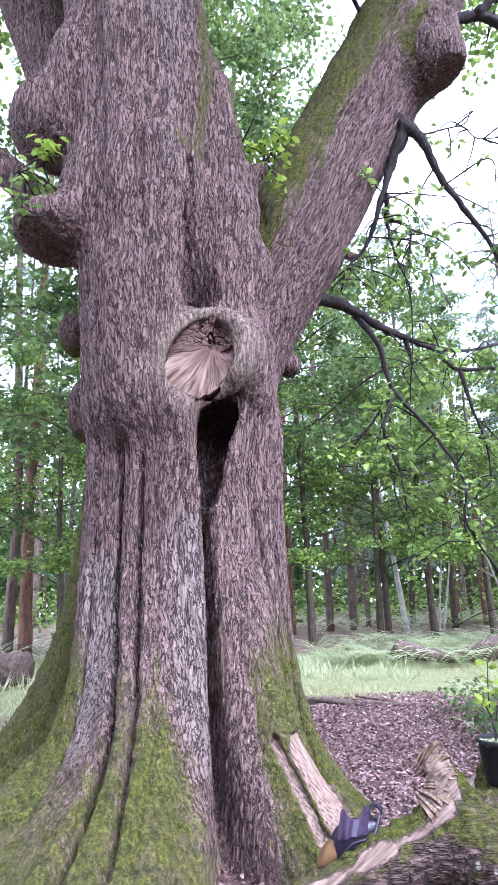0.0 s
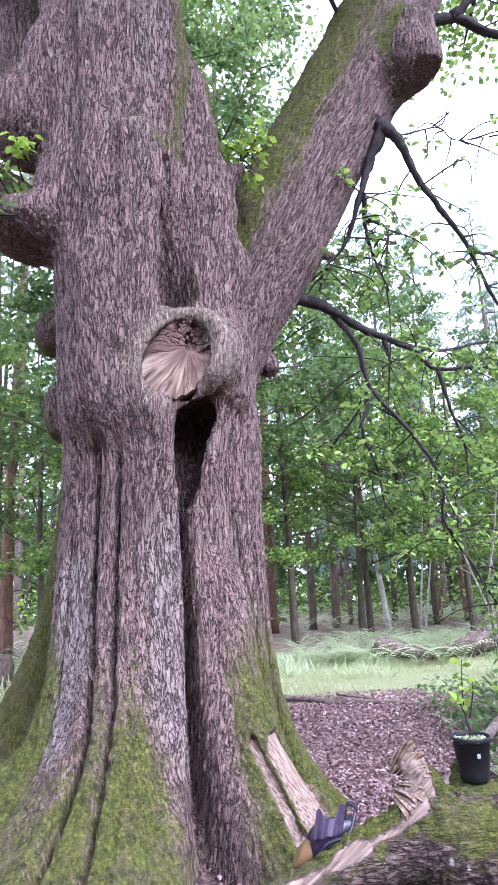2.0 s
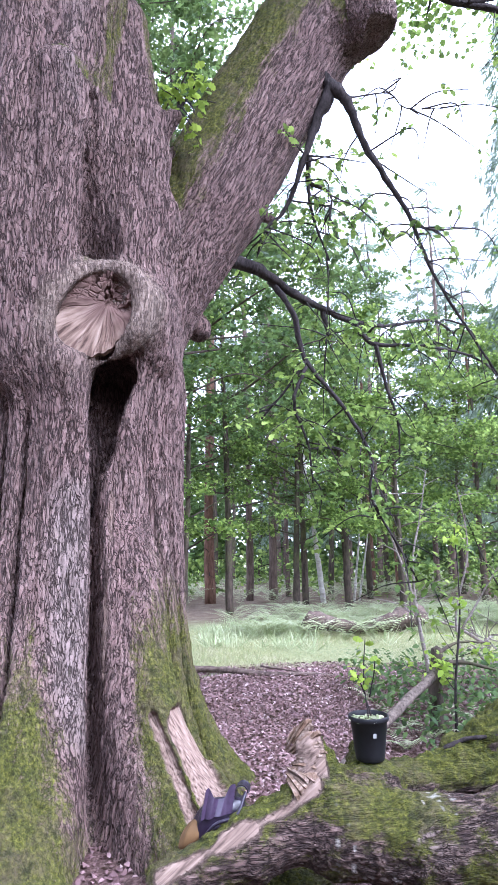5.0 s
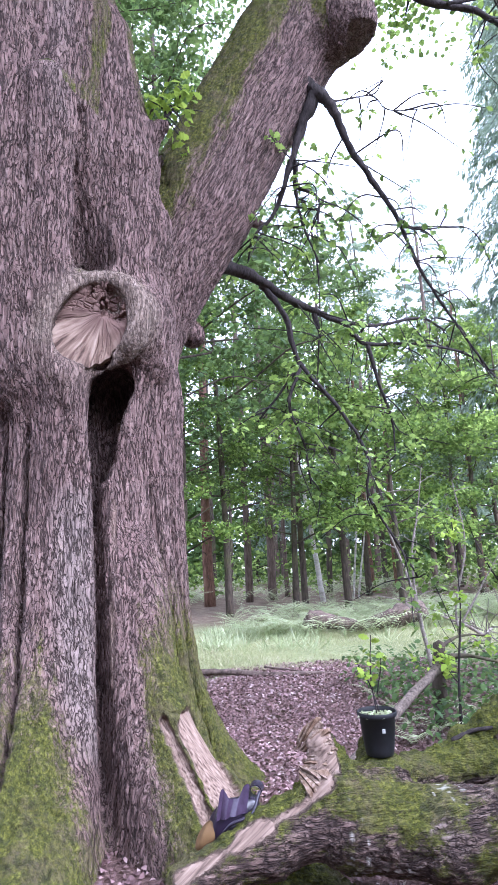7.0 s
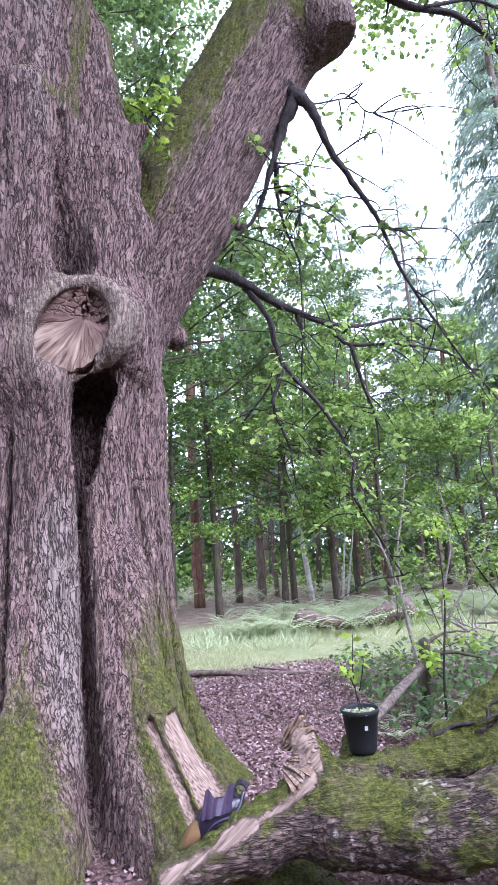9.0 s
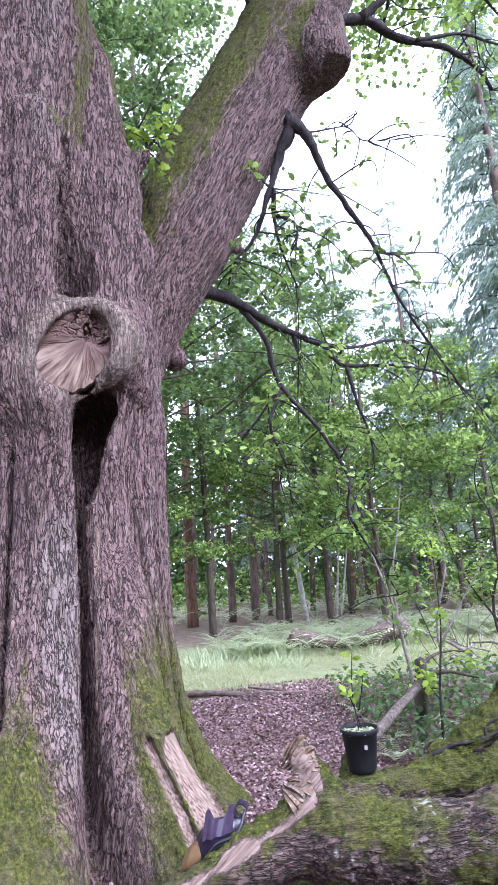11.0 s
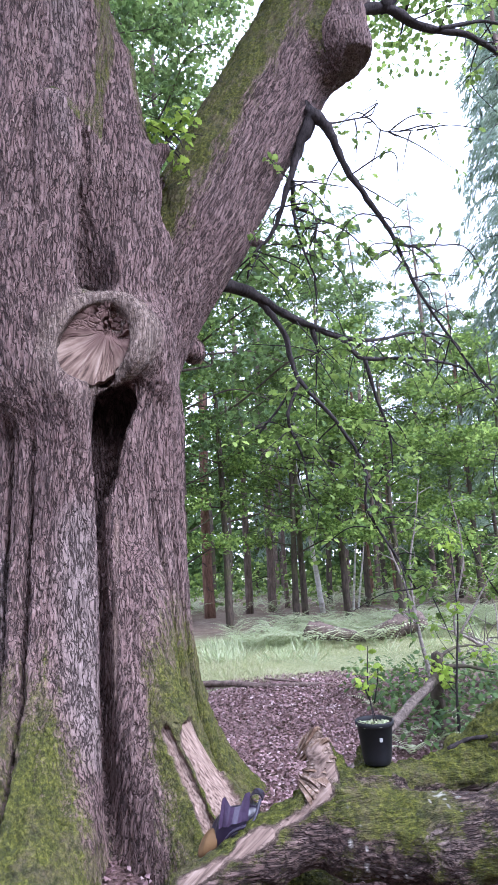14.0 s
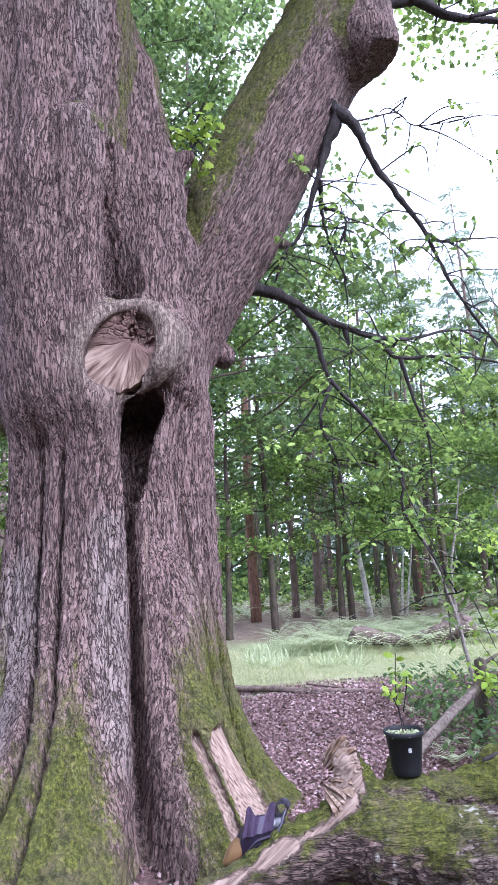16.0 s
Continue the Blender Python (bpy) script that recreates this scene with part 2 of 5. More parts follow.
def tube(points, radii, sides=8, wobble=0.0, seed=0):
    """A tapered tube along a smooth line through the points: verts and quads."""
    pts, rad = np.asarray(points, float), np.asarray(radii, float)
    n = max(2, (len(pts) - 1) * 6 + 1)
    s = np.linspace(0, len(pts) - 1, n)
    i = np.clip(s.astype(int), 0, len(pts) - 2)
    f = (s - i)[:, None]
    ext = np.vstack([2 * pts[0] - pts[1], pts, 2 * pts[-1] - pts[-2]])
    a, b, c, d = ext[i], ext[i + 1], ext[i + 2], ext[i + 3]
    line = 0.5 * (2 * b + (c - a) * f + (2 * a - 5 * b + 4 * c - d) * f**2 + (3 * b - a - 3 * c + d) * f**3)
    r = np.interp(s, np.arange(len(pts)), rad)
    rng = np.random.default_rng(seed)
    if wobble:
        line[1:-1] += rng.normal(0, wobble, (n - 2, 3)) * r[1:-1, None]
    tan = np.gradient(line, axis=0)
    tan /= np.linalg.norm(tan, axis=1)[:, None] + 1e-9
    up = np.array([0.31, 0.83, 0.46])
    side = np.cross(tan, up)
    side /= np.linalg.norm(side, axis=1)[:, None] + 1e-9
    top = np.cross(side, tan)
    ang = np.arange(sides) * 2 * np.pi / sides
    ring = (np.cos(ang)[None, :, None] * side[:, None] + np.sin(ang)[None, :, None] * top[:, None]) * r[:, None, None]
    if wobble:
        ring *= 1 + rng.normal(0, wobble, ring.shape[:2])[:, :, None]
    v = (line[:, None] + ring).reshape(-1, 3)
    j, q = np.meshgrid(np.arange(n - 1), np.arange(sides), indexing="ij")
    k = (q + 1) % sides
    faces = np.stack([j * sides + q, j * sides + k, (j + 1) * sides + k, (j + 1) * sides + q], -1).reshape(-1, 4)
    tip = len(v)
    v = np.vstack([v, line[-1] + tan[-1] * r[-1] * 0.6, line[0]])
    last = (n - 1) * sides
    a1 = np.arange(sides)
    caps = np.stack([last + a1, last + (a1 + 1) % sides, np.full(sides, tip), np.full(sides, tip)], -1)
    caps0 = np.stack([(a1 + 1) % sides, a1, np.full(sides, tip + 1), np.full(sides, tip + 1)], -1)
    return v, np.vstack([faces, caps, caps0]), line


def join(pieces):
    """Joins several (verts, quads)."""
    vs, fs, base = [], [], 0
    for v, f in pieces:
        vs.append(v)
        fs.append(np.asarray(f) + base)
        base += len(v)
    return np.vstack(vs), np.vstack(fs)


def fixed_quads(v, f):
    """Splits quads, with doubled corners dropped, into triangles."""
    f = np.asarray(f)
    t = np.vstack([f[:, [0, 1, 2]], f[:, [0, 2, 3]]])
    ok = (t[:, 0] != t[:, 1]) & (t[:, 1] != t[:, 2]) & (t[:, 0] != t[:, 2])
    return v, t[ok]


def tubes_mesh(name, pieces, material):
    return mesh_of(name, *fixed_quads(*join(pieces)), material, True)


# outlines of one leaf in its own plane, along +y
ROUND_LEAF = np.array([(0, 0), (0.3, 0.35), (0.22, 0.75), (0, 1.0), (-0.22, 0.75), (-0.3, 0.35)])
OAK_OUTLINE = np.array([(0, 0), (0.14, 0.22), (0.26, 0.3), (0.17, 0.42), (0.33, 0.58), (0.2, 0.68), (0.2, 0.86), (0, 1.0),
                        (-0.2, 0.86), (-0.2, 0.68), (-0.33, 0.58), (-0.17, 0.42), (-0.26, 0.3), (-0.14, 0.22)])
DIAMOND = np.array([(0, 0), (0.3, 0.5), (0, 1.0), (-0.3, 0.5)])
BLADE = np.array([(0.02, 0), (0.014, 0.5), (0, 1.0), (-0.02, 0)])


def leaves(centres, sizes, rng, outline=DIAMOND, flat=0.5, droop=0.3, along=None, fold=0.25):
    """Many small leaves: verts and triangles. flat: 1 lies level, 0 any way. along: the way each leaf points."""
    n, m = len(centres), len(outline)
    if along is None:
        a = rng.uniform(0, 2 * np.pi, n)
        along = np.stack([np.cos(a), np.sin(a), rng.normal(-droop, 0.35, n)], 1)
    along = along / (np.linalg.norm(along, axis=1)[:, None] + 1e-9)
    nor = rng.normal(0, 1, (n, 3)) * (1 - flat) + np.array([0, 0, 1.0]) * flat * 1.6
    side = np.cross(along, nor)
    side /= np.linalg.norm(side, axis=1)[:, None] + 1e-9
    nor = np.cross(side, along)
    o = outline
    lift = np.abs(o[:, 0]) * fold - 0.18 * o[:, 1] ** 2
    sz = np.asarray(sizes)[:, None, None]
    v = centres[:, None] + sz * (o[None, :, :1] * side[:, None] + o[None, :, 1:2] * along[:, None] + lift[None, :, None] * nor[:, None])
    half = m // 2
    tri = [t for t in [(0, 1, m - 1)] + [(i, i + 1, m - i) for i in range(1, half)] + [(i + 1, m - i - 1, m - i) for i in range(1, half)] if len(set(t)) == 3]
    f = (np.arange(n)[:, None, None] * m + np.array(tri)[None]).reshape(-1, 3)
    return v.reshape(-1, 3), f


def fade(a, lo, hi):
    t = np.clip((a - lo) / (hi - lo), 0, 1)
    return t * t * (3 - 2 * t)


def hash3(i, j, k, s=0):
    h = i.astype(np.uint32) * np.uint32(374761393) + j.astype(np.uint32) * np.uint32(668265263)
    h = h + k.astype(np.uint32) * np.uint32(2246822519) + np.uint32(s * 974634777 & 0xFFFFFFFF)
    h = (h ^ (h >> np.uint32(13))) * np.uint32(1274126177)
    h = (h ^ (h >> np.uint32(16))) * np.uint32(2246822519)
    return ((h ^ (h >> np.uint32(15))) & np.uint32(0xFFFFFF)).astype(np.float32) / np.float32(0xFFFFFF)


def vnoise(p, s=0):
    """Smooth value noise, about -1 to 1, at points p."""
    i = np.floor(p).astype(np.int64)
    f = (p - i).astype(np.float32)
    f = f * f * (3 - 2 * f)
    out = 0
    for dx in (0, 1):
        for dy in (0, 1):
            for dz in (0, 1):
                w = (f[:, 0] if dx else 1 - f[:, 0]) * (f[:, 1] if dy else 1 - f[:, 1]) * (f[:, 2] if dz else 1 - f[:, 2])
                out = out + w * hash3(i[:, 0] + dx, i[:, 1] + dy, i[:, 2] + dz, s)
    return out * 2 - 1


def fbm(p, octaves=4, s=0):
    return sum(vnoise(p * 2.03**o, s + o) * 0.5**o for o in range(octaves))


def cells(p, s=0):
    """Distance between the two nearest cell points: small on the cracks between cells."""
    i = np.floor(p).astype(np.int64)
    p = p.astype(np.float32)
    f1 = np.full(len(p), 9.0, np.float32)
    f2 = np.full(len(p), 9.0, np.float32)
    for dx in (-1, 0, 1):
        for dy in (-1, 0, 1):
            for dz in (-1, 0, 1):
                c = i + (dx, dy, dz)
                q = np.stack([c[:, a] + hash3(c[:, 0], c[:, 1], c[:, 2], s + a) for a in range(3)], 1)
                d = ((q - p) ** 2).sum(1)
                f2 = np.where(d < f1, f1, np.minimum(f2, d))
                f1 = np.minimum(f1, d)
    return np.sqrt(f2) - np.sqrt(f1)


def skin(field, lo, hi, cell):
    """The surface field(x, y, z) = 0 in a box, as verts and quads (surface nets)."""
    ax = [np.arange(a, b + cell, cell) for a, b in zip(lo, hi)]
    shape = tuple(len(a) for a in ax)

    def points(where):
        return np.stack([ax[n][np.minimum(w, shape[n] - 1)] for n, w in enumerate(where)], 1).astype(np.float32)

    # coarse first; then only the blocks near the surface
    b = 5
    blocks = np.stack(np.meshgrid(*[np.arange(0, s, b) for s in shape], indexing="ij"), -1).reshape(-1, 3)
    rough = field(points((blocks + b // 2).T))
    val = np.repeat(np.repeat(np.repeat(rough.reshape([-(-s // b) for s in shape]), b, 0), b, 1), b, 2)[: shape[0], : shape[1], : shape[2]].copy()
    close = blocks[np.abs(rough) < cell * b * 1.1]
    inside = np.stack(np.meshgrid(*[np.arange(b)] * 3, indexing="ij"), -1).reshape(-1, 3)
    w = (close[:, None] + inside[None]).reshape(-1, 3)
    w = w[(w < shape).all(1)]
    val[tuple(w.T)] = field(points(w.T))
    neg = val < 0
    n = [s - 1 for s in shape]
    corner = [(a, b, c) for a in (0, 1) for b in (0, 1) for c in (0, 1)]

    def cut(arr, a, b, c):
        return arr[a:a + n[0], b:b + n[1], c:c + n[2]]

    count = sum(cut(neg, *c).astype(np.int8) for c in corner)
    active = np.argwhere((count > 0) & (count < 8))
    idx = np.full(n, -1, np.int64)
    idx[tuple(active.T)] = np.arange(len(active))
    total, hits = np.zeros((len(active), 3)), np.zeros(len(active))
    for c in corner:
        for axis in range(3):
            if c[axis]:
                continue
            e = list(c)
            e[axis] = 1
            v0 = val[tuple((active + c).T)]
            v1 = val[tuple((active + e).T)]
            m = (v0 < 0) != (v1 < 0)
            t = v0 / np.where(v0 == v1, 1, v0 - v1)
            pos = np.tile(np.array(c, float), (len(active), 1))
            pos[:, axis] += t
            total[m] += pos[m]
            hits[m] += 1
    verts = (active + total / np.maximum(hits, 1)[:, None]) * cell + np.array(lo)
    faces = []
    for axis in range(3):
        u, w = (axis + 1) % 3, (axis + 2) % 3
        step = [0, 0, 0]
        step[axis] = 1
        a = neg[: shape[0] - step[0], : shape[1] - step[1], : shape[2] - step[2]]
        b = neg[step[0]:, step[1]:, step[2]:]
        e = np.argwhere(a != b)
        e = e[(e[:, u] > 0) & (e[:, w] > 0) & (e[:, u] < n[u]) & (e[:, w] < n[w])]
        flip = a[tuple(e.T)]
        eu, ew = np.eye(3, dtype=int)[u], np.eye(3, dtype=int)[w]
        q = np.stack([idx[tuple((e - eu - ew).T)], idx[tuple((e - ew).T)], idx[tuple(e.T)], idx[tuple((e - eu).T)]], 1)
        q = np.where(flip[:, None], q, q[:, ::-1])
        faces.append(q[(q >= 0).all(1)])
    return verts, np.vstack(faces)


def split(v, f, chosen=None):
    """Splits each chosen quad in four."""
    keep = f[:0] if chosen is None else f[~chosen]
    q = f if chosen is None else f[chosen]
    e = np.sort(np.stack([q, np.roll(q, -1, 1)], -1).reshape(-1, 2), 1)
    key, inv = np.unique(e[:, 0] * len(v) + e[:, 1], return_inverse=True)
    mid = (v[key // len(v)] + v[key % len(v)]) / 2
    m = inv.reshape(-1, 4) + len(v)
    c = np.arange(len(q)) + len(v) + len(mid)
    out = np.vstack([np.stack([q[:, i], m[:, i], c, m[:, i - 1]], 1) for i in range(4)])
    return np.vstack([v, mid, v[q].mean(1)]), np.vstack([keep, out])


def settle(field, v, rounds=1, most=0.02, h=0.006):
    """Moves the verts onto the surface. Gives them and the normals."""
    k = np.array([(1, -1, -1), (-1, -1, 1), (-1, 1, -1), (1, 1, 1)], np.float32)
    v = v.astype(np.float32)
    for _ in range(rounds):
        four = [field(v + np.float32(h) * a) for a in k]
        g = sum(d[:, None] * a for d, a in zip(four, k)) / (4 * h)
        n2 = np.maximum((g * g).sum(1), 0.25)
        v = v - g * np.clip(sum(four) / 4 / n2, -most, most)[:, None]
    return v, g / (np.linalg.norm(g, axis=1)[:, None] + 1e-9)


def blend(a, b, k):
    h = np.clip(0.5 + 0.5 * (b - a) / k, 0, 1)
    return b + (a - b) * h - k * h * (1 - h)


def carve(a, b, k):
    return -blend(-a, b, k)


def rod(p, a, b, ra, rb):
    """Distance to a round cone from a to b."""
    a, b = np.array(a, np.float32), np.array(b, np.float32)
    d = b - a
    t = np.clip(((p - a) @ d) / (d @ d), 0, 1)
    return np.linalg.norm(p - a - t[:, None] * d, axis=1) - (ra + (rb - ra) * t)


def egg(p, c, r):
    q = (p - np.array(c, np.float32)) / np.array(r, np.float32)
    k = np.linalg.norm(q, axis=1)
    return (k - 1) * min(r)


# ---- the old oak ----
def hump(th, centre, width):
    d = (th - centre + 180) % 360 - 180
    return np.exp(-((d / width) ** 2))


LIMB_A, LIMB_B, LIMB_C = (-0.05, 5.45, 3.5), (0.52, 5.66, 5.0), (1.88, 5.87, 7.6)
CUT = np.array((-0.31, 4.47, 3.385))
CUT_N = np.array((0.03, -0.98, -0.12))
CUT_N = CUT_N / np.linalg.norm(CUT_N)
CUT_U = np.array((0.5, 0.0, 0.86))
CUT_U = CUT_U - CUT_N * (CUT_U @ CUT_N)
CUT_U = CUT_U / np.linalg.norm(CUT_U)
CUT_V = np.cross(CUT_U, CUT_N)


def around(p):
    """Angle about the trunk's axis (0 to the front, degrees to +x) and distance from it."""
    z = p[:, 2]
    dx = p[:, 0] - np.interp(z, [0, 2, 3, 4, 5], [-0.52, -0.53, -0.5, -0.5, -0.55])
    dy = p[:, 1] - np.interp(z, [0, 1, 2, 3.2, 4.5], [5.33, 5.35, 5.4, 5.3, 5.15])
    return np.degrees(np.arctan2(dx, -dy)), np.hypot(dx, dy)


LEFT_CREVICE = (0.2, 0.35, 0.74, 1.15, 1.66, 2.28, 3.4), (-17.6, -17.9, -19.3, -23.4, -28.6, -30.4, -31)
FRONT_GROOVE = (0.1, 0.25, 0.56, 0.99, 1.47, 2.01, 2.9), (-8.6, -9.1, -10.6, -12.1, -15.2, -16.4, -17)


def trunk_radius(th, z):
    r = np.interp(z, [0, 1, 2, 3, 3.6, 4.2, 4.9], [0.82, 0.83, 0.85, 0.83, 0.77, 0.66, 0.35])
    zz = np.maximum(z, -0.1)
    foot = np.exp(-zz / 0.5)
    r = r + foot * (0.3 + 0.3 * hump(th, 90, 24) + 0.3 * hump(th, -112, 30))
    r = r + np.exp(-zz / 0.6) * (1.2 * hump(th, -13, 27) + 0.3 * hump(th, -58, 14)) + np.exp(-zz / 0.56) * 1.4 * hump(th, 37, 15) + np.exp(-zz / 0.33) * 0.8 * hump(th, -56, 16)
    r = r + np.exp(-zz / 1.25) * 1.05 * hump(th, -107, 13) * (1 - fade(z, 2.4, 3.2))
    grow = 1 + 0.9 * foot
    r = r + 0.05 * hump(th, -50, 14) + 0.05 * hump(th, -4, 12) + 0.02 * hump(th, 45, 14) + 0.03 * hump(th, -22, 3)
    for (zs, ths), width, depth, top in ((LEFT_CREVICE, 1.7, 0.22, 3.6), (FRONT_GROOVE, 1.4, 0.13, 2.9)):
        r = r - depth * (0.8 + 1.0 * foot) * hump(th, np.interp(z, zs, ths), width * (1 - 0.2 * foot)) * (1 - fade(z, top - 0.7, top))
    for centre, width, depth, top in ((58, 2.0, 0.13, 2.6), (70, 2.0, 0.1, 2.4), (40, 1.8, 0.03, 1.3), (-84, 9, 0.42, 2.9), (-42, 1.4, 0.03, 3.4), (-2, 1.4, 0.03, 1.2), (5, 1.4, 0.02, 3.0)):
        r = r - depth * grow * hump(th, centre + 3 * np.sin(z * 1.3 + centre), width * (0.95 - 0.35 * foot)) * (1 - fade(z, top - 0.7, top))
    # the deep crevice, which opens into a hollow at the foot and under the cut
    wide = 2.6 + 4.5 * np.exp(-zz / 0.35) + 2.0 * fade(z, 2.0, 2.7)
    deep = 0.3 + 0.25 * foot + 0.25 * fade(z, 2.0, 2.6)
    r = r - deep * hump(th, 16.5 + 1.5 * np.sin(z * 1.1), wide) * (1 - fade(z, 2.85, 3.25))
    r = r - 0.07 * hump(th, 27, 9) * (1 - fade(z, 2.4, 3.2)) - 0.13 * hump(th, 46, 20) * fade(z, 1.3, 2.1)
    return r


def oak_field(p):
    p = p.astype(np.float32)
    z = p[:, 2]
    th, rho = around(p)
    d = (rho - trunk_radius(th, z)) * 0.8
    d = np.maximum(d, (z - 4.9) * 0.7)
    stem = blend(rod(p, (-0.78, 4.88, 3.2), (-0.82, 4.7, 4.9), 0.5, 0.53), rod(p, (-0.82, 4.7, 4.9), (-0.84, 4.85, 6.2), 0.53, 0.64), 0.1)
    stem = blend(stem, rod(p, (-0.84, 4.85, 6.2), (-1.03, 5.0, 8.7), 0.64, 0.69), 0.1)
    stem = carve(stem, rod(p, (-0.68, 4.1, 4.3), (-0.72, 4.18, 8.0), 0.17, 0.14), 0.15)
    stem = carve(stem, rod(p, (-1.14, 4.2, 4.4), (-1.22, 4.32, 8.0), 0.11, 0.1), 0.12)
    d = blend(d, stem, 0.16)
    back = rod(p, (-0.45, 5.3, 3.6), (-0.4, 5.2, 5.6), 0.6, 0.45)
    knee = blend(rod(p, (-0.02, 4.98, 3.6), (-0.08, 4.9, 4.9), 0.26, 0.27), rod(p, (-0.08, 4.9, 4.9), (-0.26, 4.95, 6.2), 0.27, 0.24), 0.08)
    knee = blend(knee, rod(p, (-0.26, 4.95, 6.2), (-0.5, 5.0, 7.3), 0.24, 0.12), 0.08)
    d = blend(blend(d, back, 0.2), knee, 0.1)
    # the dark seam between stem and shoulder
    d = carve(d, rod(p, (-0.2, 4.38, 3.95), (-0.27, 4.28, 5.15), 0.24, 0.12), 0.08)
    d = blend(d, rod(p, (-0.66, 4.45, 3.5), (-0.6, 4.32, 5.2), 0.13, 0.16), 0.07)
    d = blend(d, rod(p, (-0.46, 4.66, 5.0), (-0.45, 4.47, 6.6), 0.06, 0.24), 0.16)
    # a swelling on the shoulder beside the limb's collar
    d = blend(d, egg(p, (0.17, 4.9, 4.32), (0.14, 0.15, 0.3)), 0.1)
    d = blend(d, egg(p, (-0.12, 4.72, 4.28), (0.09, 0.1, 0.3)), 0.1)
    limb = blend(rod(p, LIMB_A, LIMB_B, 0.32, 0.54), rod(p, LIMB_B, LIMB_C, 0.54, 0.55), 0.1)
    limb = blend(limb, rod(p, LIMB_C, (2.62, 6.0, 9.1), 0.55, 0.46), 0.1)
    limb = blend(limb, egg(p, (2.12, 5.5, 7.05), (0.36, 0.36, 0.36)), 0.18)
    limb = blend(limb, egg(p, (2.2, 5.5, 7.4), (0.25, 0.3, 0.22)), 0.15)
    limb = np.maximum(limb, (6.86 - z + 0.35 * (p[:, 0] - 2.2)) * 0.7 * (p[:, 0] > 2.1) - 0.5 * (p[:, 0] <= 2.1))
    d = blend(d, limb, 0.12)
    # burls on the left flank
    d = blend(d, egg(p, (-1.6, 4.72, 5.7), (0.36, 0.36, 0.42)), 0.16)
    d = blend(d, egg(p, (-1.38, 4.7, 6.2), (0.26, 0.3, 0.42)), 0.18)
    d = blend(d, egg(p, (-1.47, 4.66, 4.62), (0.37, 0.38, 0.24)), 0.14)
    d = blend(d, egg(p, (-1.25, 4.7, 4.95), (0.25, 0.3, 0.42)), 0.16)
    d = blend(d, egg(p, (-1.52, 5.5, 4.05), (0.2, 0.22, 0.23)), 0.12)
    d = blend(d, egg(p, (-1.44, 5.5, 3.3), (0.18, 0.22, 0.3)), 0.12)
    d = blend(d, rod(p, (-1.2, 5.5, 5.2), (-2.35, 5.7, 8.6), 0.3, 0.38), 0.12)
    d = blend(d, rod(p, (-1.3, 5.4, 4.9), (-2.7, 5.5, 6.2), 0.2, 0.14), 0.1)
    # the dark cleft behind the left root
    d = carve(d, rod(p, (-1.46, 4.72, 0.4), (-1.36, 5.0, 1.7), 0.13, 0.1), 0.05)
    # the sawn stub and its swollen rim
    q = p - CUT.astype(np.float32)
    u, v, w = q @ CUT_U, q @ CUT_V, q @ CUT_N
    e = np.hypot(u / 0.33, v / 0.24)
    side = np.arctan2(v, u)
    lip = 0.068 + 0.022 * np.sin(side) + 0.012 * np.cos(side) - 0.02 * np.cos(2 * side) + 0.006 * np.sin(5 * side) - 0.07 * np.exp(-(((side - 2.35) / 0.55) ** 2))
    ring = np.hypot((e - 1.15 - 0.12 * np.sin(side) * (side > 0)) * 0.27, (w + 0.04) * 0.85) - lip
    d = blend(d, rod(p, (-0.25, 5.05, 3.55), CUT - 0.2 * CUT_N, 0.5, 0.31), 0.14)
    d = blend(d, rod(p, (0.0, 4.78, 3.55), (0.1, 4.92, 3.25), 0.2, 0.14), 0.16)
    d = blend(d, rod(p, (-0.58, 4.5, 3.25), (-0.48, 4.62, 2.0), 0.15, 0.06), 0.16)
    # the hollow below the cut: a sharp lip on one side, a smooth scoop on the other
    d = carve(d, rod(p, (-0.18, 4.68, 3.1), (-0.28, 4.74, 2.3), 0.17, 0.03), 0.08)
    d = carve(d, rod(p, (-0.26, 5.0, 3.0), (-0.29, 4.96, 2.1), 0.27, 0.13), 0.04)
    d = blend(d, rod(p, (-0.5, 4.42, 3.0), (-0.39, 4.58, 2.35), 0.1, 0.055), 0.05)
    # a bare ridge of old wood in the deep crevice
    d = blend(d, rod(p, (-0.2, 4.74, 2.15), (-0.19, 4.5, 0.9), 0.008, 0.018), 0.015)
    d = blend(d, ring, 0.1)
    well = np.maximum((e - 0.95) * 0.25, np.maximum(-w - 0.06, w - 0.4))
    d = carve(d, well, 0.025)
    # the deep end of the seam, just above the stub
    d = carve(d, rod(p, (-0.34, 4.62, 3.98), (-0.39, 4.46, 5.1), 0.15, 0.02), 0.1)
    d = carve(d, rod(p, (-0.42, 4.72, 3.9), (-0.45, 4.54, 4.8), 0.14, 0.02), 0.04)
    # small knots
    d = blend(d, egg(p, (0.47, 5.75, 3.78), (0.12, 0.12, 0.13)), 0.04)
    d = blend(d, rod(p, (0.02, 4.85, 5.1), (0.22, 4.85, 5.28), 0.12, 0.07), 0.1)
    d = blend(d, rod(p, (0.95, 5.7, 5.0), (1.2, 5.8, 4.95), 0.07, 0.05), 0.05)
    # waves of the living surface
    d = d + 0.014 * vnoise(p * np.float32((3.1, 3.1, 1.3)), 5) + 0.008 * vnoise(p * np.float32((9, 9, 3)), 6)
    return d.astype(np.float32)


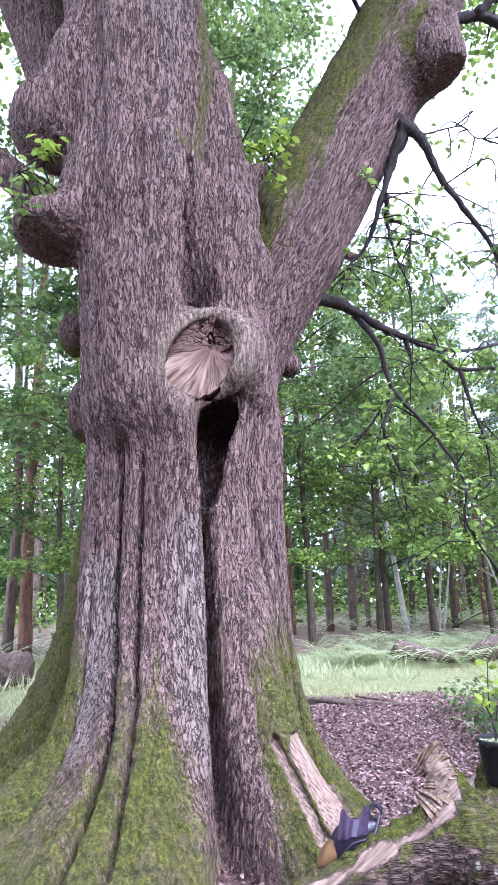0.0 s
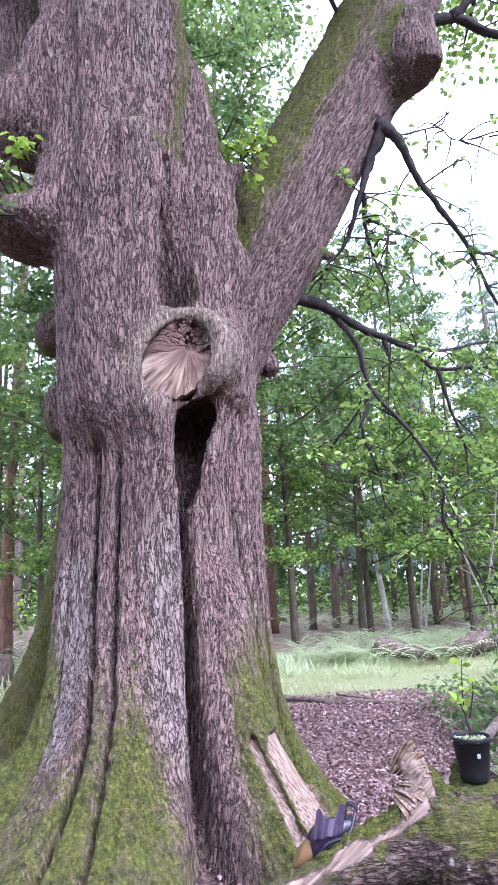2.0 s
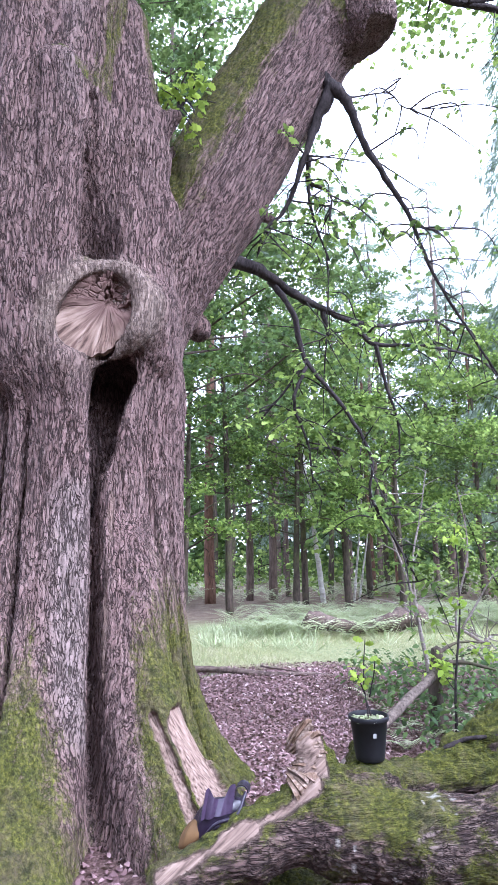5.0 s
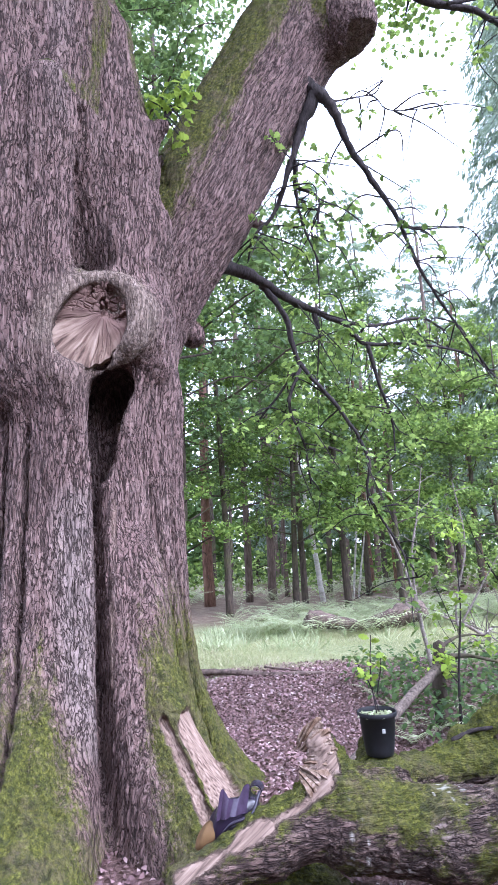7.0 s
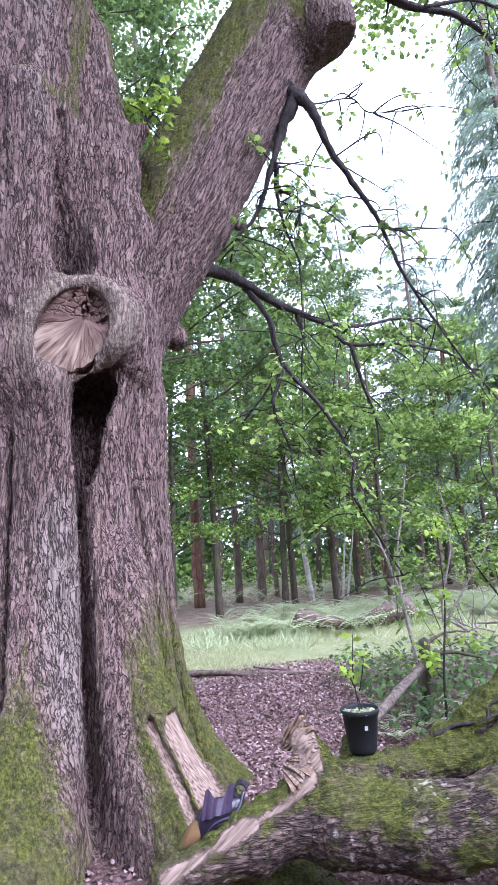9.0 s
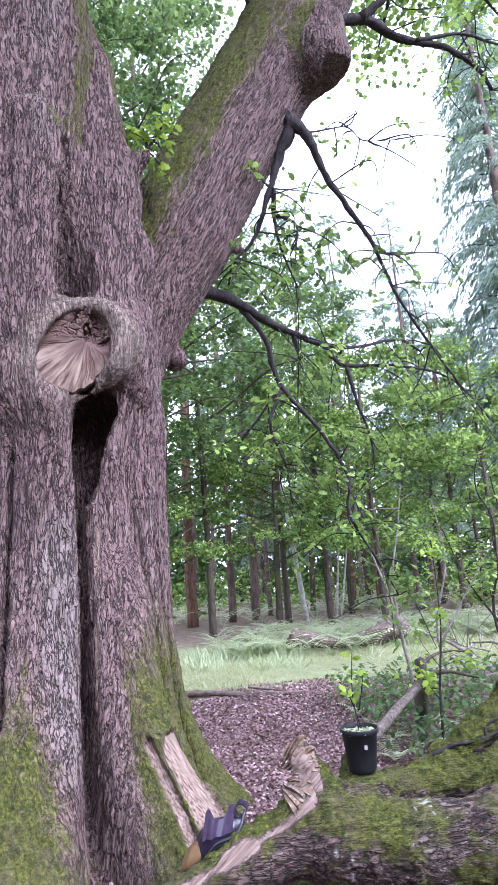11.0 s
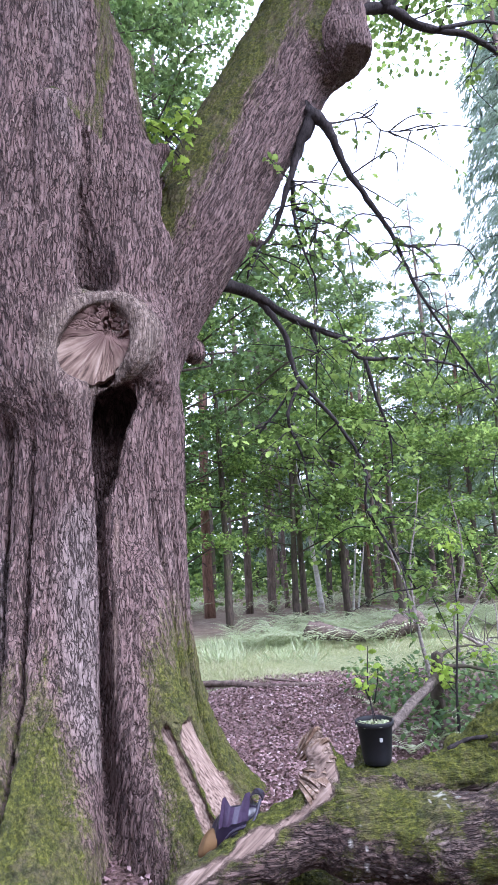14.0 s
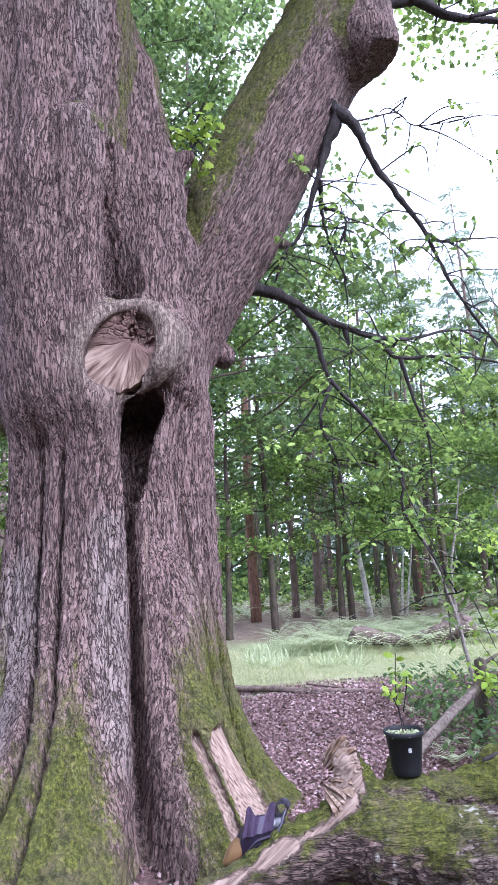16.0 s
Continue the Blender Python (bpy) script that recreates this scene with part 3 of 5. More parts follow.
def grain_of(p, limb):
    """Coordinates that run fast across the grain and slowly along it."""
    q = p.copy()
    a = np.array(LIMB_C) - np.array(LIMB_A)
    a /= np.linalg.norm(a)
    s = np.cross((0, 1, 0), a)
    s /= np.linalg.norm(s)
    t = np.cross(a, s)
    turned = np.stack([p @ s, p @ t, p @ a], 1)
    q = np.where(limb[:, None], turned, q)
    q = q + 0.022 * np.stack([vnoise(p * 4, 21), vnoise(p * 4, 22), vnoise(p * 4, 23)], 1) + 0.004 * np.stack([vnoise(p * 24, 24), vnoise(p * 24, 25), vnoise(p * 24, 26)], 1)
    return q / np.array((0.036, 0.036, 0.12))


def near(p, a, b, w, soft):
    return 1 - fade(rod(p, a, b, 0, 0), w, w + soft)


def build_oak():
    oak = thing("oak_tree", "huge old oak with deeply furrowed mossy bark and a sawn limb", "tree", (-0.5, 5.3, 0))
    v, f = skin(oak_field, (-2.9, 3.3, -0.35), (2.95, 6.9, 8.75), 0.034)
    v, _ = settle(oak_field, v)
    v, f = split(v, f)
    v, _ = settle(oak_field, v)
    c = v[f].mean(1)
    v, f = split(v, f, (c[:, 1] < 5.3) | ((c[:, 0] > 0) & (c[:, 1] < 5.6)))
    v, nor = settle(oak_field, v, 1, 0.008)
    th, _ = around(v)
    z = v[:, 2]
    ax = rod(v, LIMB_A, LIMB_B, 0, 0), rod(v, LIMB_B, LIMB_C, 0, 0)
    limb = (np.minimum(*ax) < 0.66) & (z > 4.45 + 0.5 * vnoise(v * 6, 52) - 0.5 * v[:, 0]) & (v[:, 0] > 0.16 + 0.1 * vnoise(v * 9, 53))
    g = grain_of(v, limb)
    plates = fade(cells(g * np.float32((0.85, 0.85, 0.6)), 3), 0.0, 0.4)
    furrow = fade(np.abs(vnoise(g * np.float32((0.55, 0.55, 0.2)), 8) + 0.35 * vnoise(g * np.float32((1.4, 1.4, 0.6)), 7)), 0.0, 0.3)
    lean = np.array((0.45, -0.35, -0.82))
    strip = np.stack([v @ np.array((0.88, 0.0, 0.48)), v @ np.array((-0.17, -0.94, 0.31)), v @ lean], 1) / np.array((0.03, 0.03, 0.3))
    g = np.where(((v[:, 0] > 0.05) & (v[:, 0] < 0.65) & (z < 0.75) & (v[:, 1] < 4.7))[:, None], strip, g)
    q = v - CUT
    cu, cv, cw = q @ CUT_U, q @ CUT_V, q @ CUT_N
    ring = (1 - fade(np.hypot(cu / 0.35, cv / 0.26) - 0.35 * fade(cv, 0.0, 0.3) * fade(cu, -0.2, 0.1) + 0.12 * vnoise(v * 9, 51), 1.2, 1.75)) * (1 - 0.6 * fade(-cu, 0.2, 0.4)) * (1 - fade(np.abs(cw), 0.16, 0.3))
    flat = v * (1, 0, 1)
    rag = 0.012 * vnoise(v * (40, 40, 12), 19)
    wood = np.maximum(1 - fade(rod(flat, (0.13, 0, 0.70), (0.44, 0, 0.15), 0.022, 0.035) + rag, 0, 0.014), 1 - fade(rod(flat, (0.29, 0, 0.68), (0.53, 0, 0.26), 0.06, 0.075) + rag, 0, 0.014)) * (v[:, 1] < 4.7)
    wood = np.maximum(wood, near(v, (-0.2, 4.74, 2.12), (-0.19, 4.5, 0.9), 0.016, 0.02) * 0.7)
    tops = [-180, -125, -95, -84, -60, -46, -40, -34, -24, -19, -12, -2, 5, 13, 21, 26, 31, 55, 75, 95, 180]
    mz = np.interp(th, tops, [2.5, 3.1, 3.0, 2.3, 1.45, 1.4, 0.75, 0.45, 0.5, 0.95, 1.05, 1.0, 0.6, 0.05, -0.3, 0.3, 1.15, 1.45, 1.2, 1.2, 2.5])
    moss = 0.9 * fade(mz + 0.3 - z, -0.3, 1.0)
    moss = np.maximum(moss, 0.72 * fade(-nor[:, 0] + 0.5 * nor[:, 2], -0.3, 0.4) * limb)
    moss = np.maximum(moss, 0.5 * fade(nor[:, 0], 0.6, 0.9) * ((z > 5.2) & (v[:, 0] < 0.35)))
    moss = np.maximum(moss, 0.7 * fade(nor[:, 2], 0.45, 0.8) * (z > 3.4))
    moss = np.maximum(moss, 0.75 * fade(v[:, 1], 5.2, 5.5) * (v[:, 0] < -0.9) * (z < 4.6))
    dents = np.maximum(hump(th, np.interp(z, *LEFT_CREVICE), 2.6), hump(th, np.interp(z, *FRONT_GROOVE), 2.2))
    moss = moss * (1 - wood) * (1 - 0.85 * ring) * (1 - 0.45 * dents)
    pale = np.maximum(near(v, (-1.1, 4.7, 1.75), (-1.16, 4.45, 0.75), 0.06, 0.24), 0.8 * near(v, (-0.46, 4.55, 2.1), (-0.36, 4.3, 0.6), 0.03, 0.2))
    pale = np.maximum(pale, 0.45 * near(v, (-0.38, 4.1, 5.0), (-0.6, 4.2, 8.0), 0.12, 0.15))
    low = 1 - 0.55 * np.clip(moss, 0, 1)
    relief = (plates - 0.7) * 0.006 + (furrow - 0.8) * 0.009
    v = v + nor * (relief * low * (1 - 0.6 * ring) * (1 - wood) - 0.04 * wood * (z < 0.8) + 0.006 * fbm(g * (0.9, 0.9, 0.9), 3, 9) + 0.012 * np.clip(fbm(v * 24, 3, 46), -0.3, 1) * np.clip(moss, 0, 1))[:, None]
    me = mesh_of("trunk", v - np.array(oak.location), f, BARK, True)
    # crack carries painted shade for the gaps between plates and the furrows
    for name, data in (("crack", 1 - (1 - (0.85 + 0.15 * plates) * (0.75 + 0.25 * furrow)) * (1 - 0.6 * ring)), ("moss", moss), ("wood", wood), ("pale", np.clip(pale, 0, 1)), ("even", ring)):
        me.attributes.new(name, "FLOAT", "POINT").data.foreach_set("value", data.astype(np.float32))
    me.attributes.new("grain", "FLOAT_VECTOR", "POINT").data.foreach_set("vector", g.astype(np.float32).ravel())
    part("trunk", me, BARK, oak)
    # the sawn face, split by radial cracks from its heart
    k = Mat("sawn_wood", 0.85, 0.2)
    ray = k.attr("ray", "Vector")
    n = k.node("ShaderNodeTexNoise", 0, "", Vector=ray, Scale=1.0, Detail=5.0)
    c = k.ramp(n, (0.3, (0.06, 0.036, 0.027)), (0.48, (0.2, 0.135, 0.1)), (0.72, (0.36, 0.27, 0.21)))
    age = k.attr("age")
    k.colour(k.mix(age, c, k.mix(0.8, c, (0.09, 0.05, 0.042))))
    k.bump(n, 0.4, 0.006)
    rings, segs = 44, 200
    rr, aa = np.meshgrid(np.linspace(0, 1, rings), np.arange(segs) * 2 * np.pi / segs, indexing="ij")
    rng = np.random.default_rng(4)
    rim = 1 + 0.03 * np.sin(aa * 9 + 1) * np.sin(aa * 4) + 0.02 * np.sin(aa * 23)
    hu, hv = 0.13, 0.03
    eu, ev = 0.335 * np.cos(aa) * rim, 0.245 * np.sin(aa) * rim
    low_edge = fade(-eu, 0.1, 0.36)
    uu, vv = hu + (eu - hu) * rr, hv + (ev - hv) * rr
    cracks = np.zeros_like(aa)
    for _ in range(44):
        a0, w, r0 = rng.uniform(0, 2 * np.pi), rng.uniform(0.008, 0.026), rng.uniform(0.1, 0.75)
        da = (aa - a0 + 0.05 * np.sin(rr * 9 + a0) + np.pi) % (2 * np.pi) - np.pi
        cracks = np.maximum(cracks, np.exp(-((da / w) ** 2)) * fade(rr, r0, r0 + 0.15) * rng.uniform(0.5, 1))
    for _ in range(5):
        r0 = rng.uniform(0.25, 0.75)
        a0 = rng.uniform(-1.2, 1.2)
        cracks = np.maximum(cracks, np.exp(-(((rr - r0) / 0.018) ** 2)) * (np.abs(((aa - a0) + np.pi) % (2 * np.pi) - np.pi) < 0.5))
    heart = np.exp(-((rr / 0.3) ** 2))
    blocks = cells(np.stack([uu.ravel() * 17, vv.ravel() * 17, 0 * uu.ravel()], 1), 12).reshape(uu.shape)
    upper = fade(uu, 0.06, 0.16) * (1 - fade(np.abs(vv - 0.02), 0.1, 0.2))
    hole = upper * fade(fbm(np.stack([uu.ravel() * 14, vv.ravel() * 14, 0 * uu.ravel()], 1), 3, 15).reshape(uu.shape), -0.15, 0.12)
    pit = 0.009 * cracks + 0.06 * hole + upper * 0.018 * (1 - fade(blocks, 0.0, 0.22))
    h = 0.01 - pit + 0.003 * vnoise(np.stack([np.cos(aa.ravel()) * 9, np.sin(aa.ravel()) * 9, rr.ravel() * 3], 1), 16).reshape(aa.shape) + 0.045 * low_edge * rr
    pos = CUT + uu[..., None] * CUT_U + vv[..., None] * CUT_V + h[..., None] * CUT_N
    i, j = np.meshgrid(np.arange(rings - 1), np.arange(segs), indexing="ij")
    jj = (j + 1) % segs
    fq = np.stack([i * segs + j, (i + 1) * segs + j, (i + 1) * segs + jj, i * segs + jj], -1).reshape(-1, 4)
    skirt = pos[-1] - 0.1 * CUT_N
    pos = np.vstack([pos.reshape(-1, 3), skirt])
    last = (rings - 1) * segs
    a1 = np.arange(segs)
    fq = np.vstack([fq, np.stack([last + a1, last + segs + a1, last + segs + (a1 + 1) % segs, last + (a1 + 1) % segs], -1)])
    face = mesh_of("cut_face", pos - np.array(oak.location), fq, k.m, False)
    r_all, a_all = np.append(rr.ravel(), np.ones(segs)), np.append(aa.ravel(), aa[-1])
    ray3 = np.stack([np.cos(a_all) * 6, np.sin(a_all) * 6, r_all * 2.5], 1)
    face.attributes.new("ray", "FLOAT_VECTOR", "POINT").data.foreach_set("vector", ray3.astype(np.float32).ravel())
    u_all = np.append(uu.ravel(), uu[-1])
    ageing = np.clip(fade(u_all + 0.05 * np.sin(a_all * 7) * np.sin(a_all * 3 + 1), -0.16, 0.12) * 0.9 + np.append((heart * 0.3 + cracks * 0.9 + 0.5 * hole).ravel(), np.zeros(segs)), 0, 1)
    face.attributes.new("age", "FLOAT", "POINT").data.foreach_set("value", ageing.astype(np.float32))
    part("cut_face", face, k.m, oak, "pale sawn wood with radial cracks")
    return oak


oak = build_oak()

# hanging branches: main line and radii, then the twigs that leave it
HANGING = [
    ([(1.68, 5.55, 6.4), (1.8, 5.5, 6.24), (1.94, 5.5, 6.09), (2.1, 5.6, 5.77), (2.36, 5.7, 5.43), (2.63, 5.8, 5.07), (2.88, 5.9, 4.53), (3.24, 6.0, 3.99), (3.61, 6.1, 3.5)], 0.09, 0.01,
     [([(2.63, 5.8, 5.07), (2.86, 5.9, 5.0), (3.25, 6.0, 5.08)], 0.014)]),
    ([(1.8, 5.5, 6.28), (1.61, 5.6, 5.85), (1.52, 5.6, 5.55), (1.33, 5.7, 5.04), (1.11, 5.7, 4.78), (1.05, 5.8, 4.57)], 0.075, 0.009,
     [([(1.54, 5.6, 5.55), (1.56, 5.7, 5.25), (1.6, 5.7, 4.94), (1.77, 5.8, 4.55)], 0.02), ([(1.56, 5.7, 5.32), (1.81, 5.8, 5.26), (1.77, 5.8, 4.87)], 0.016)]),
    ([(0.5, 5.55, 4.37), (1.0, 5.8, 4.45), (1.4, 6.1, 4.35), (1.86, 6.5, 4.33), (2.28, 6.8, 4.31), (2.85, 7.2, 4.43), (3.59, 7.6, 4.68), (4.06, 7.9, 4.62)], 0.078, 0.014,
     [([(2.28, 6.8, 4.31), (2.58, 6.9, 4.08), (3.26, 7.1, 4.15), (4.19, 7.4, 4.04), (4.83, 7.6, 3.45)], 0.026),
      ([(1.2, 6.0, 4.4), (1.43, 6.0, 4.06), (1.57, 6.1, 3.6), (1.97, 6.2, 3.14), (2.23, 6.2, 2.65), (2.24, 6.3, 2.24), (2.5, 6.4, 1.81), (2.76, 6.5, 1.38)], 0.024),
      ([(2.58, 6.9, 4.08), (2.72, 7.0, 3.6), (2.87, 7.1, 3.2), (2.87, 7.1, 2.77)], 0.018),
      ([(1.57, 6.1, 3.54), (1.43, 6.1, 3.17), (1.58, 6.2, 2.78), (1.62, 6.2, 2.37)], 0.014),
      ([(1.86, 6.5, 4.33), (1.91, 6.5, 4.06), (1.88, 6.5, 3.93)], 0.024), ([(1.57, 6.1, 3.6), (1.37, 6.2, 3.32), (1.13, 6.3, 3.04)], 0.014)]),
    ([(2.1, 5.55, 7.5), (2.71, 5.6, 7.74), (3.23, 5.7, 7.62), (3.8, 5.8, 7.65), (4.26, 5.9, 7.49), (4.49, 6.0, 7.28)], 0.075, 0.02,
     [([(2.71, 5.6, 7.74), (3.12, 5.5, 8.03), (3.82, 5.4, 8.31)], 0.045), ([(3.42, 5.7, 7.61), (4.06, 5.8, 7.86), (4.67, 5.9, 7.84), (5.26, 6.0, 8.08)], 0.018)]),
    ([(1.75, 5.55, 6.3), (2.0, 5.65, 6.28), (2.48, 5.8, 6.49), (2.71, 5.9, 6.41), (3.15, 6.0, 6.52)], 0.012, 0.005, []),
]


def hang(parent, line, r0, r1, twigs, seed, leaf_count, leaf_mat, spread=1.0):
    """A crooked branch with its twigs, and the leaves along their outer halves."""
    rng = np.random.default_rng(seed)
    o = np.array(parent.location)
    pieces, tips = [], []
    v, f, path = tube(np.array(line) - o, np.geomspace(r0, r1, len(line)), 8, 0.12, seed)
    pieces.append((v, f))
    lines = [(path, r1)]
    for n, (tw, r) in enumerate(twigs):
        v, f, p2 = tube(np.array(tw) - o, np.geomspace(r * 1.5, 0.009, len(tw)), 6, 0.14, seed + n + 1)
        pieces.append((v, f))
        lines.append((p2, 0.005))
    for path, _ in list(lines):
        for _ in range(max(5, len(path) // 2)):
            at = rng.integers(len(path) // 3, len(path))
            way = rng.normal(0, 1, 3) * (1, 1, 0.5) + (0.3, 0.1, -0.35)
            way /= np.linalg.norm(way)
            ln = rng.uniform(0.15, 0.85) * spread
            mid = path[at] + way * ln * 0.5 + rng.normal(0, 0.09, 3) * ln
            end = path[at] + way * ln + rng.normal(0, 0.2, 3) * ln + np.array((0, 0, -0.35)) * ln
            v, f, p3 = tube([path[at], mid, end], [0.009, 0.0065, 0.0035], 4, 0.1, int(rng.integers(1e6)))
            pieces.append((v, f))
            tips.append(p3[6:])
    part("branch", tubes_mesh("branch", pieces, TWIG), TWIG, parent, "dark crooked hanging branch")
    if leaf_count:
        t = np.vstack(tips)
        pick = t[rng.integers(0, len(t), leaf_count // 5)]
        c = np.repeat(pick, 5, 0) + rng.normal(0, 0.045, (len(pick) * 5, 3))
        v, f = leaves(c, rng.uniform(0.06, 0.115, len(c)), rng, OAK_OUTLINE, 0.55)
        part("leaves", mesh_of("leaves", v, f, leaf_mat), leaf_mat, parent, "lobed green oak leaves")


for n, (line, r0, r1, twigs) in enumerate(HANGING):
    hang(oak, line, r0, r1, twigs, 40 + n, (160, 260, 1500, 160, 40)[n], OAK_LEAF)
# sprouts on the stub and on the left burls
hang(oak, [(0.2, 4.86, 5.26), (0.27, 4.9, 5.4), (0.25, 4.92, 5.62)], 0.03, 0.008, [([(0.26, 4.9, 5.4), (0.34, 4.9, 5.52), (0.4, 4.95, 5.7)], 0.01)], 61, 90, YELLOW_LEAF, 0.35)
hang(oak, [(-1.5, 4.4, 4.9), (-1.52, 4.3, 5.0), (-1.49, 4.25, 5.14)], 0.008, 0.004, [], 62, 25, YELLOW_LEAF, 0.2)
hang(oak, [(-1.62, 4.45, 4.8), (-1.72, 4.35, 4.95), (-1.8, 4.3, 4.88)], 0.008, 0.004, [([(-1.68, 4.35, 4.9), (-1.66, 4.25, 4.7), (-1.64, 4.25, 4.5)], 0.004)], 63, 70, OAK_LEAF, 0.35)


# the oak's own crown over the clearing, extended unseen to shade the trunk
def build_crown():
    g = np.random.default_rng(90)
    o = np.array(oak.location)
    heart = []
    # the limbs towards -y are out of view, added for their shade
    for top, way, n, ln in (((-1.1, 5.0, 8.6), (-0.25, 0.1, 1.0), 15, 5.5), ((2.62, 6.0, 9.1), (0.5, 0.25, 0.8), 12, 5.0), ((-1.05, 5.0, 8.7), (0.1, -0.75, 0.7), 16, 5.5), ((2.62, 6.0, 9.1), (0.05, -0.85, 0.5), 14, 5.5), ((-2.35, 5.7, 8.6), (-0.5, 0.3, 0.8), 9, 4.5)):
        way = np.array(way) / np.linalg.norm(way)
        spine = [np.array(top) - o + way * s for s in (0, ln * 0.35, ln * 0.7, ln)]
        v, f, path = tube(spine, [0.38, 0.27, 0.17, 0.06], 8, 0.05, 91)
        part("branch", tubes_mesh("branch", [(v, f)], TWIG), TWIG, oak, "high limb of the oak")
        for _ in range(n):
            b = path[g.integers(2, len(path))]
            d = g.normal(0, 1, 3) * (1, 1, 0.35) + (0, 0.1, 0.15)
            e = b + d / np.linalg.norm(d) * g.uniform(2.0, 4.2)
            v, f, p2 = tube([b, (b + e) / 2 + g.normal(0, 0.2, 3), e], [0.09, 0.05, 0.015], 5, 0.08, 92)
            part("branch", tubes_mesh("branch", [(v, f)], TWIG), TWIG, oak, "high limb of the oak")
            heart.append(p2[4:])
    t = np.vstack(heart)
    c = np.repeat(t[g.integers(0, len(t), 8000)] + g.normal(0, 0.45, (8000, 3)), 6, 0) + g.normal(0, 0.16, (48000, 3))
    c = c[(c[:, 2] > 8.2) & ~((c[:, 0] > 1.2) & (c[:, 2] < 11) & (c[:, 1] > -3))]
    part("crown", mesh_of("crown", *leaves(c, g.uniform(0.1, 0.16, len(c)), g, ROUND_LEAF * (1.3, 1), 0.45), OAK_LEAF), OAK_LEAF, oak, "spreading crown of green oak leaves, thickened unseen for shade")


build_crown()


# ---- ground ----
def ground_height(x, y):
    p = np.stack([x * 0.35, y * 0.35, np.zeros_like(x)], 1)
    h = 0.06 * vnoise(p, 70) + 0.02 * vnoise(p * 5, 71)
    h = h + 0.25 * fade(y, 16, 40) * vnoise(p * 0.4, 72)
    h = h - 0.1 * (1 - fade(np.hypot(x - 1.8, y - 2.9), 0.3, 1.6))
    return h


def ground_material():
    """Leaf mould by the oak, turf beyond it, needle floor under the pines."""
    k = Mat("forest_floor", 0.95, 0.15)
    p = k.coords()
    sep = k.node("ShaderNodeSeparateXYZ", "Y", "", Vector=p)
    wob = k.math("MULTIPLY", k.math("SUBTRACT", k.noise(p, 0.7, 4), 0.5), 3.0)
    y = k.math("ADD", sep, wob)
    mould = k.ramp(k.noise(p, 38, 6, 0.75), (0.3, (0.055, 0.034, 0.028)), (0.5, (0.15, 0.092, 0.08)), (0.7, (0.3, 0.2, 0.175)))
    turf = k.ramp(k.noise(p, 14, 6, 0.75), (0.3, (0.14, 0.16, 0.075)), (0.5, (0.28, 0.3, 0.15)), (0.72, (0.44, 0.44, 0.27)))
    floor = k.ramp(k.noise(p, 3, 7, 0.8), (0.3, (0.08, 0.055, 0.04)), (0.5, (0.2, 0.145, 0.11)), (0.72, (0.36, 0.31, 0.2)))
    far = k.ramp(k.noise(p, 1.5, 6, 0.75), (0.3, (0.22, 0.24, 0.13)), (0.7, (0.5, 0.48, 0.33)))
    c = k.mix(k.step(y, 9.0, 9.9), mould, turf)
    c = k.mix(k.step(y, 15.0, 17.5), c, floor)
    c = k.mix(k.step(y, 36.0, 46.0), c, far)
    k.colour(c)
    k.bump(k.noise(p, 45, 6, 0.8), 0.9, 0.03)
    return k.m


def build_ground():
    s = np.concatenate([-np.geomspace(500, 8, 16), np.linspace(-7.6, 9.6, 130), np.geomspace(10, 500, 16)])
    t = np.concatenate([-np.geomspace(500, 3, 14), np.linspace(-2.6, 18, 150), np.geomspace(18.4, 500, 18)])
    x, y = np.meshgrid(s, t, indexing="ij")
    z = ground_height(x.ravel(), y.ravel())
    v = np.stack([x.ravel(), y.ravel(), z], 1)
    i, j = np.meshgrid(np.arange(len(s) - 1), np.arange(len(t) - 1), indexing="ij")
    n = len(t)
    f = np.stack([i * n + j, (i + 1) * n + j, (i + 1) * n + j + 1, i * n + j + 1], -1).reshape(-1, 4)
    ob = new("ground", mesh_of("ground", v, f, ground_material(), True))
    tagged(ob, "woodland floor of leaf mould, turf and needles", "ground", kind="structure")


build_ground()
rng = np.random.default_rng(11)


def scatter(n, x0, x1, y0, y1, keep=None):
    x, y = rng.uniform(x0, x1, n), rng.uniform(y0, y1, n)
    p = np.stack([x, y, ground_height(x, y)], 1)
    if keep is not None:
        p = p[keep(p)]
    return p


def stuff(name, data, material, label, category):
    return tagged(new(name, mesh_of(name, *data, material)), label, category, kind="stuff")


# fallen leaves
p = np.vstack([scatter(40000, -0.8, 4.2, 4.9, 9.9, lambda q: q[:, 1] + 0.6 * vnoise(q * 1.3, 3) < 9.7), scatter(6000, -0.7, 3.2, 2.7, 5.4), scatter(3000, -4, -0.6, 3.2, 8)])
p[:, 2] += rng.uniform(0.005, 0.03, len(p))
stuff("leaf_litter", leaves(p, rng.uniform(0.028, 0.055, len(p)), rng, ROUND_LEAF, 0.5, 0.0, None, 0.6), LITTER, "brown and pinkish fallen leaves on the ground", "leaves")


def blades(p, height, lean, width=1.0):
    """Grass blades that stand at p."""
    n = len(p)
    along = np.stack([rng.normal(0, lean, n), rng.normal(0, lean, n), np.ones(n)], 1)
    o = BLADE * (width, 1)
    return leaves(p, height, rng, o, 0.0, 0, along, 0.1)


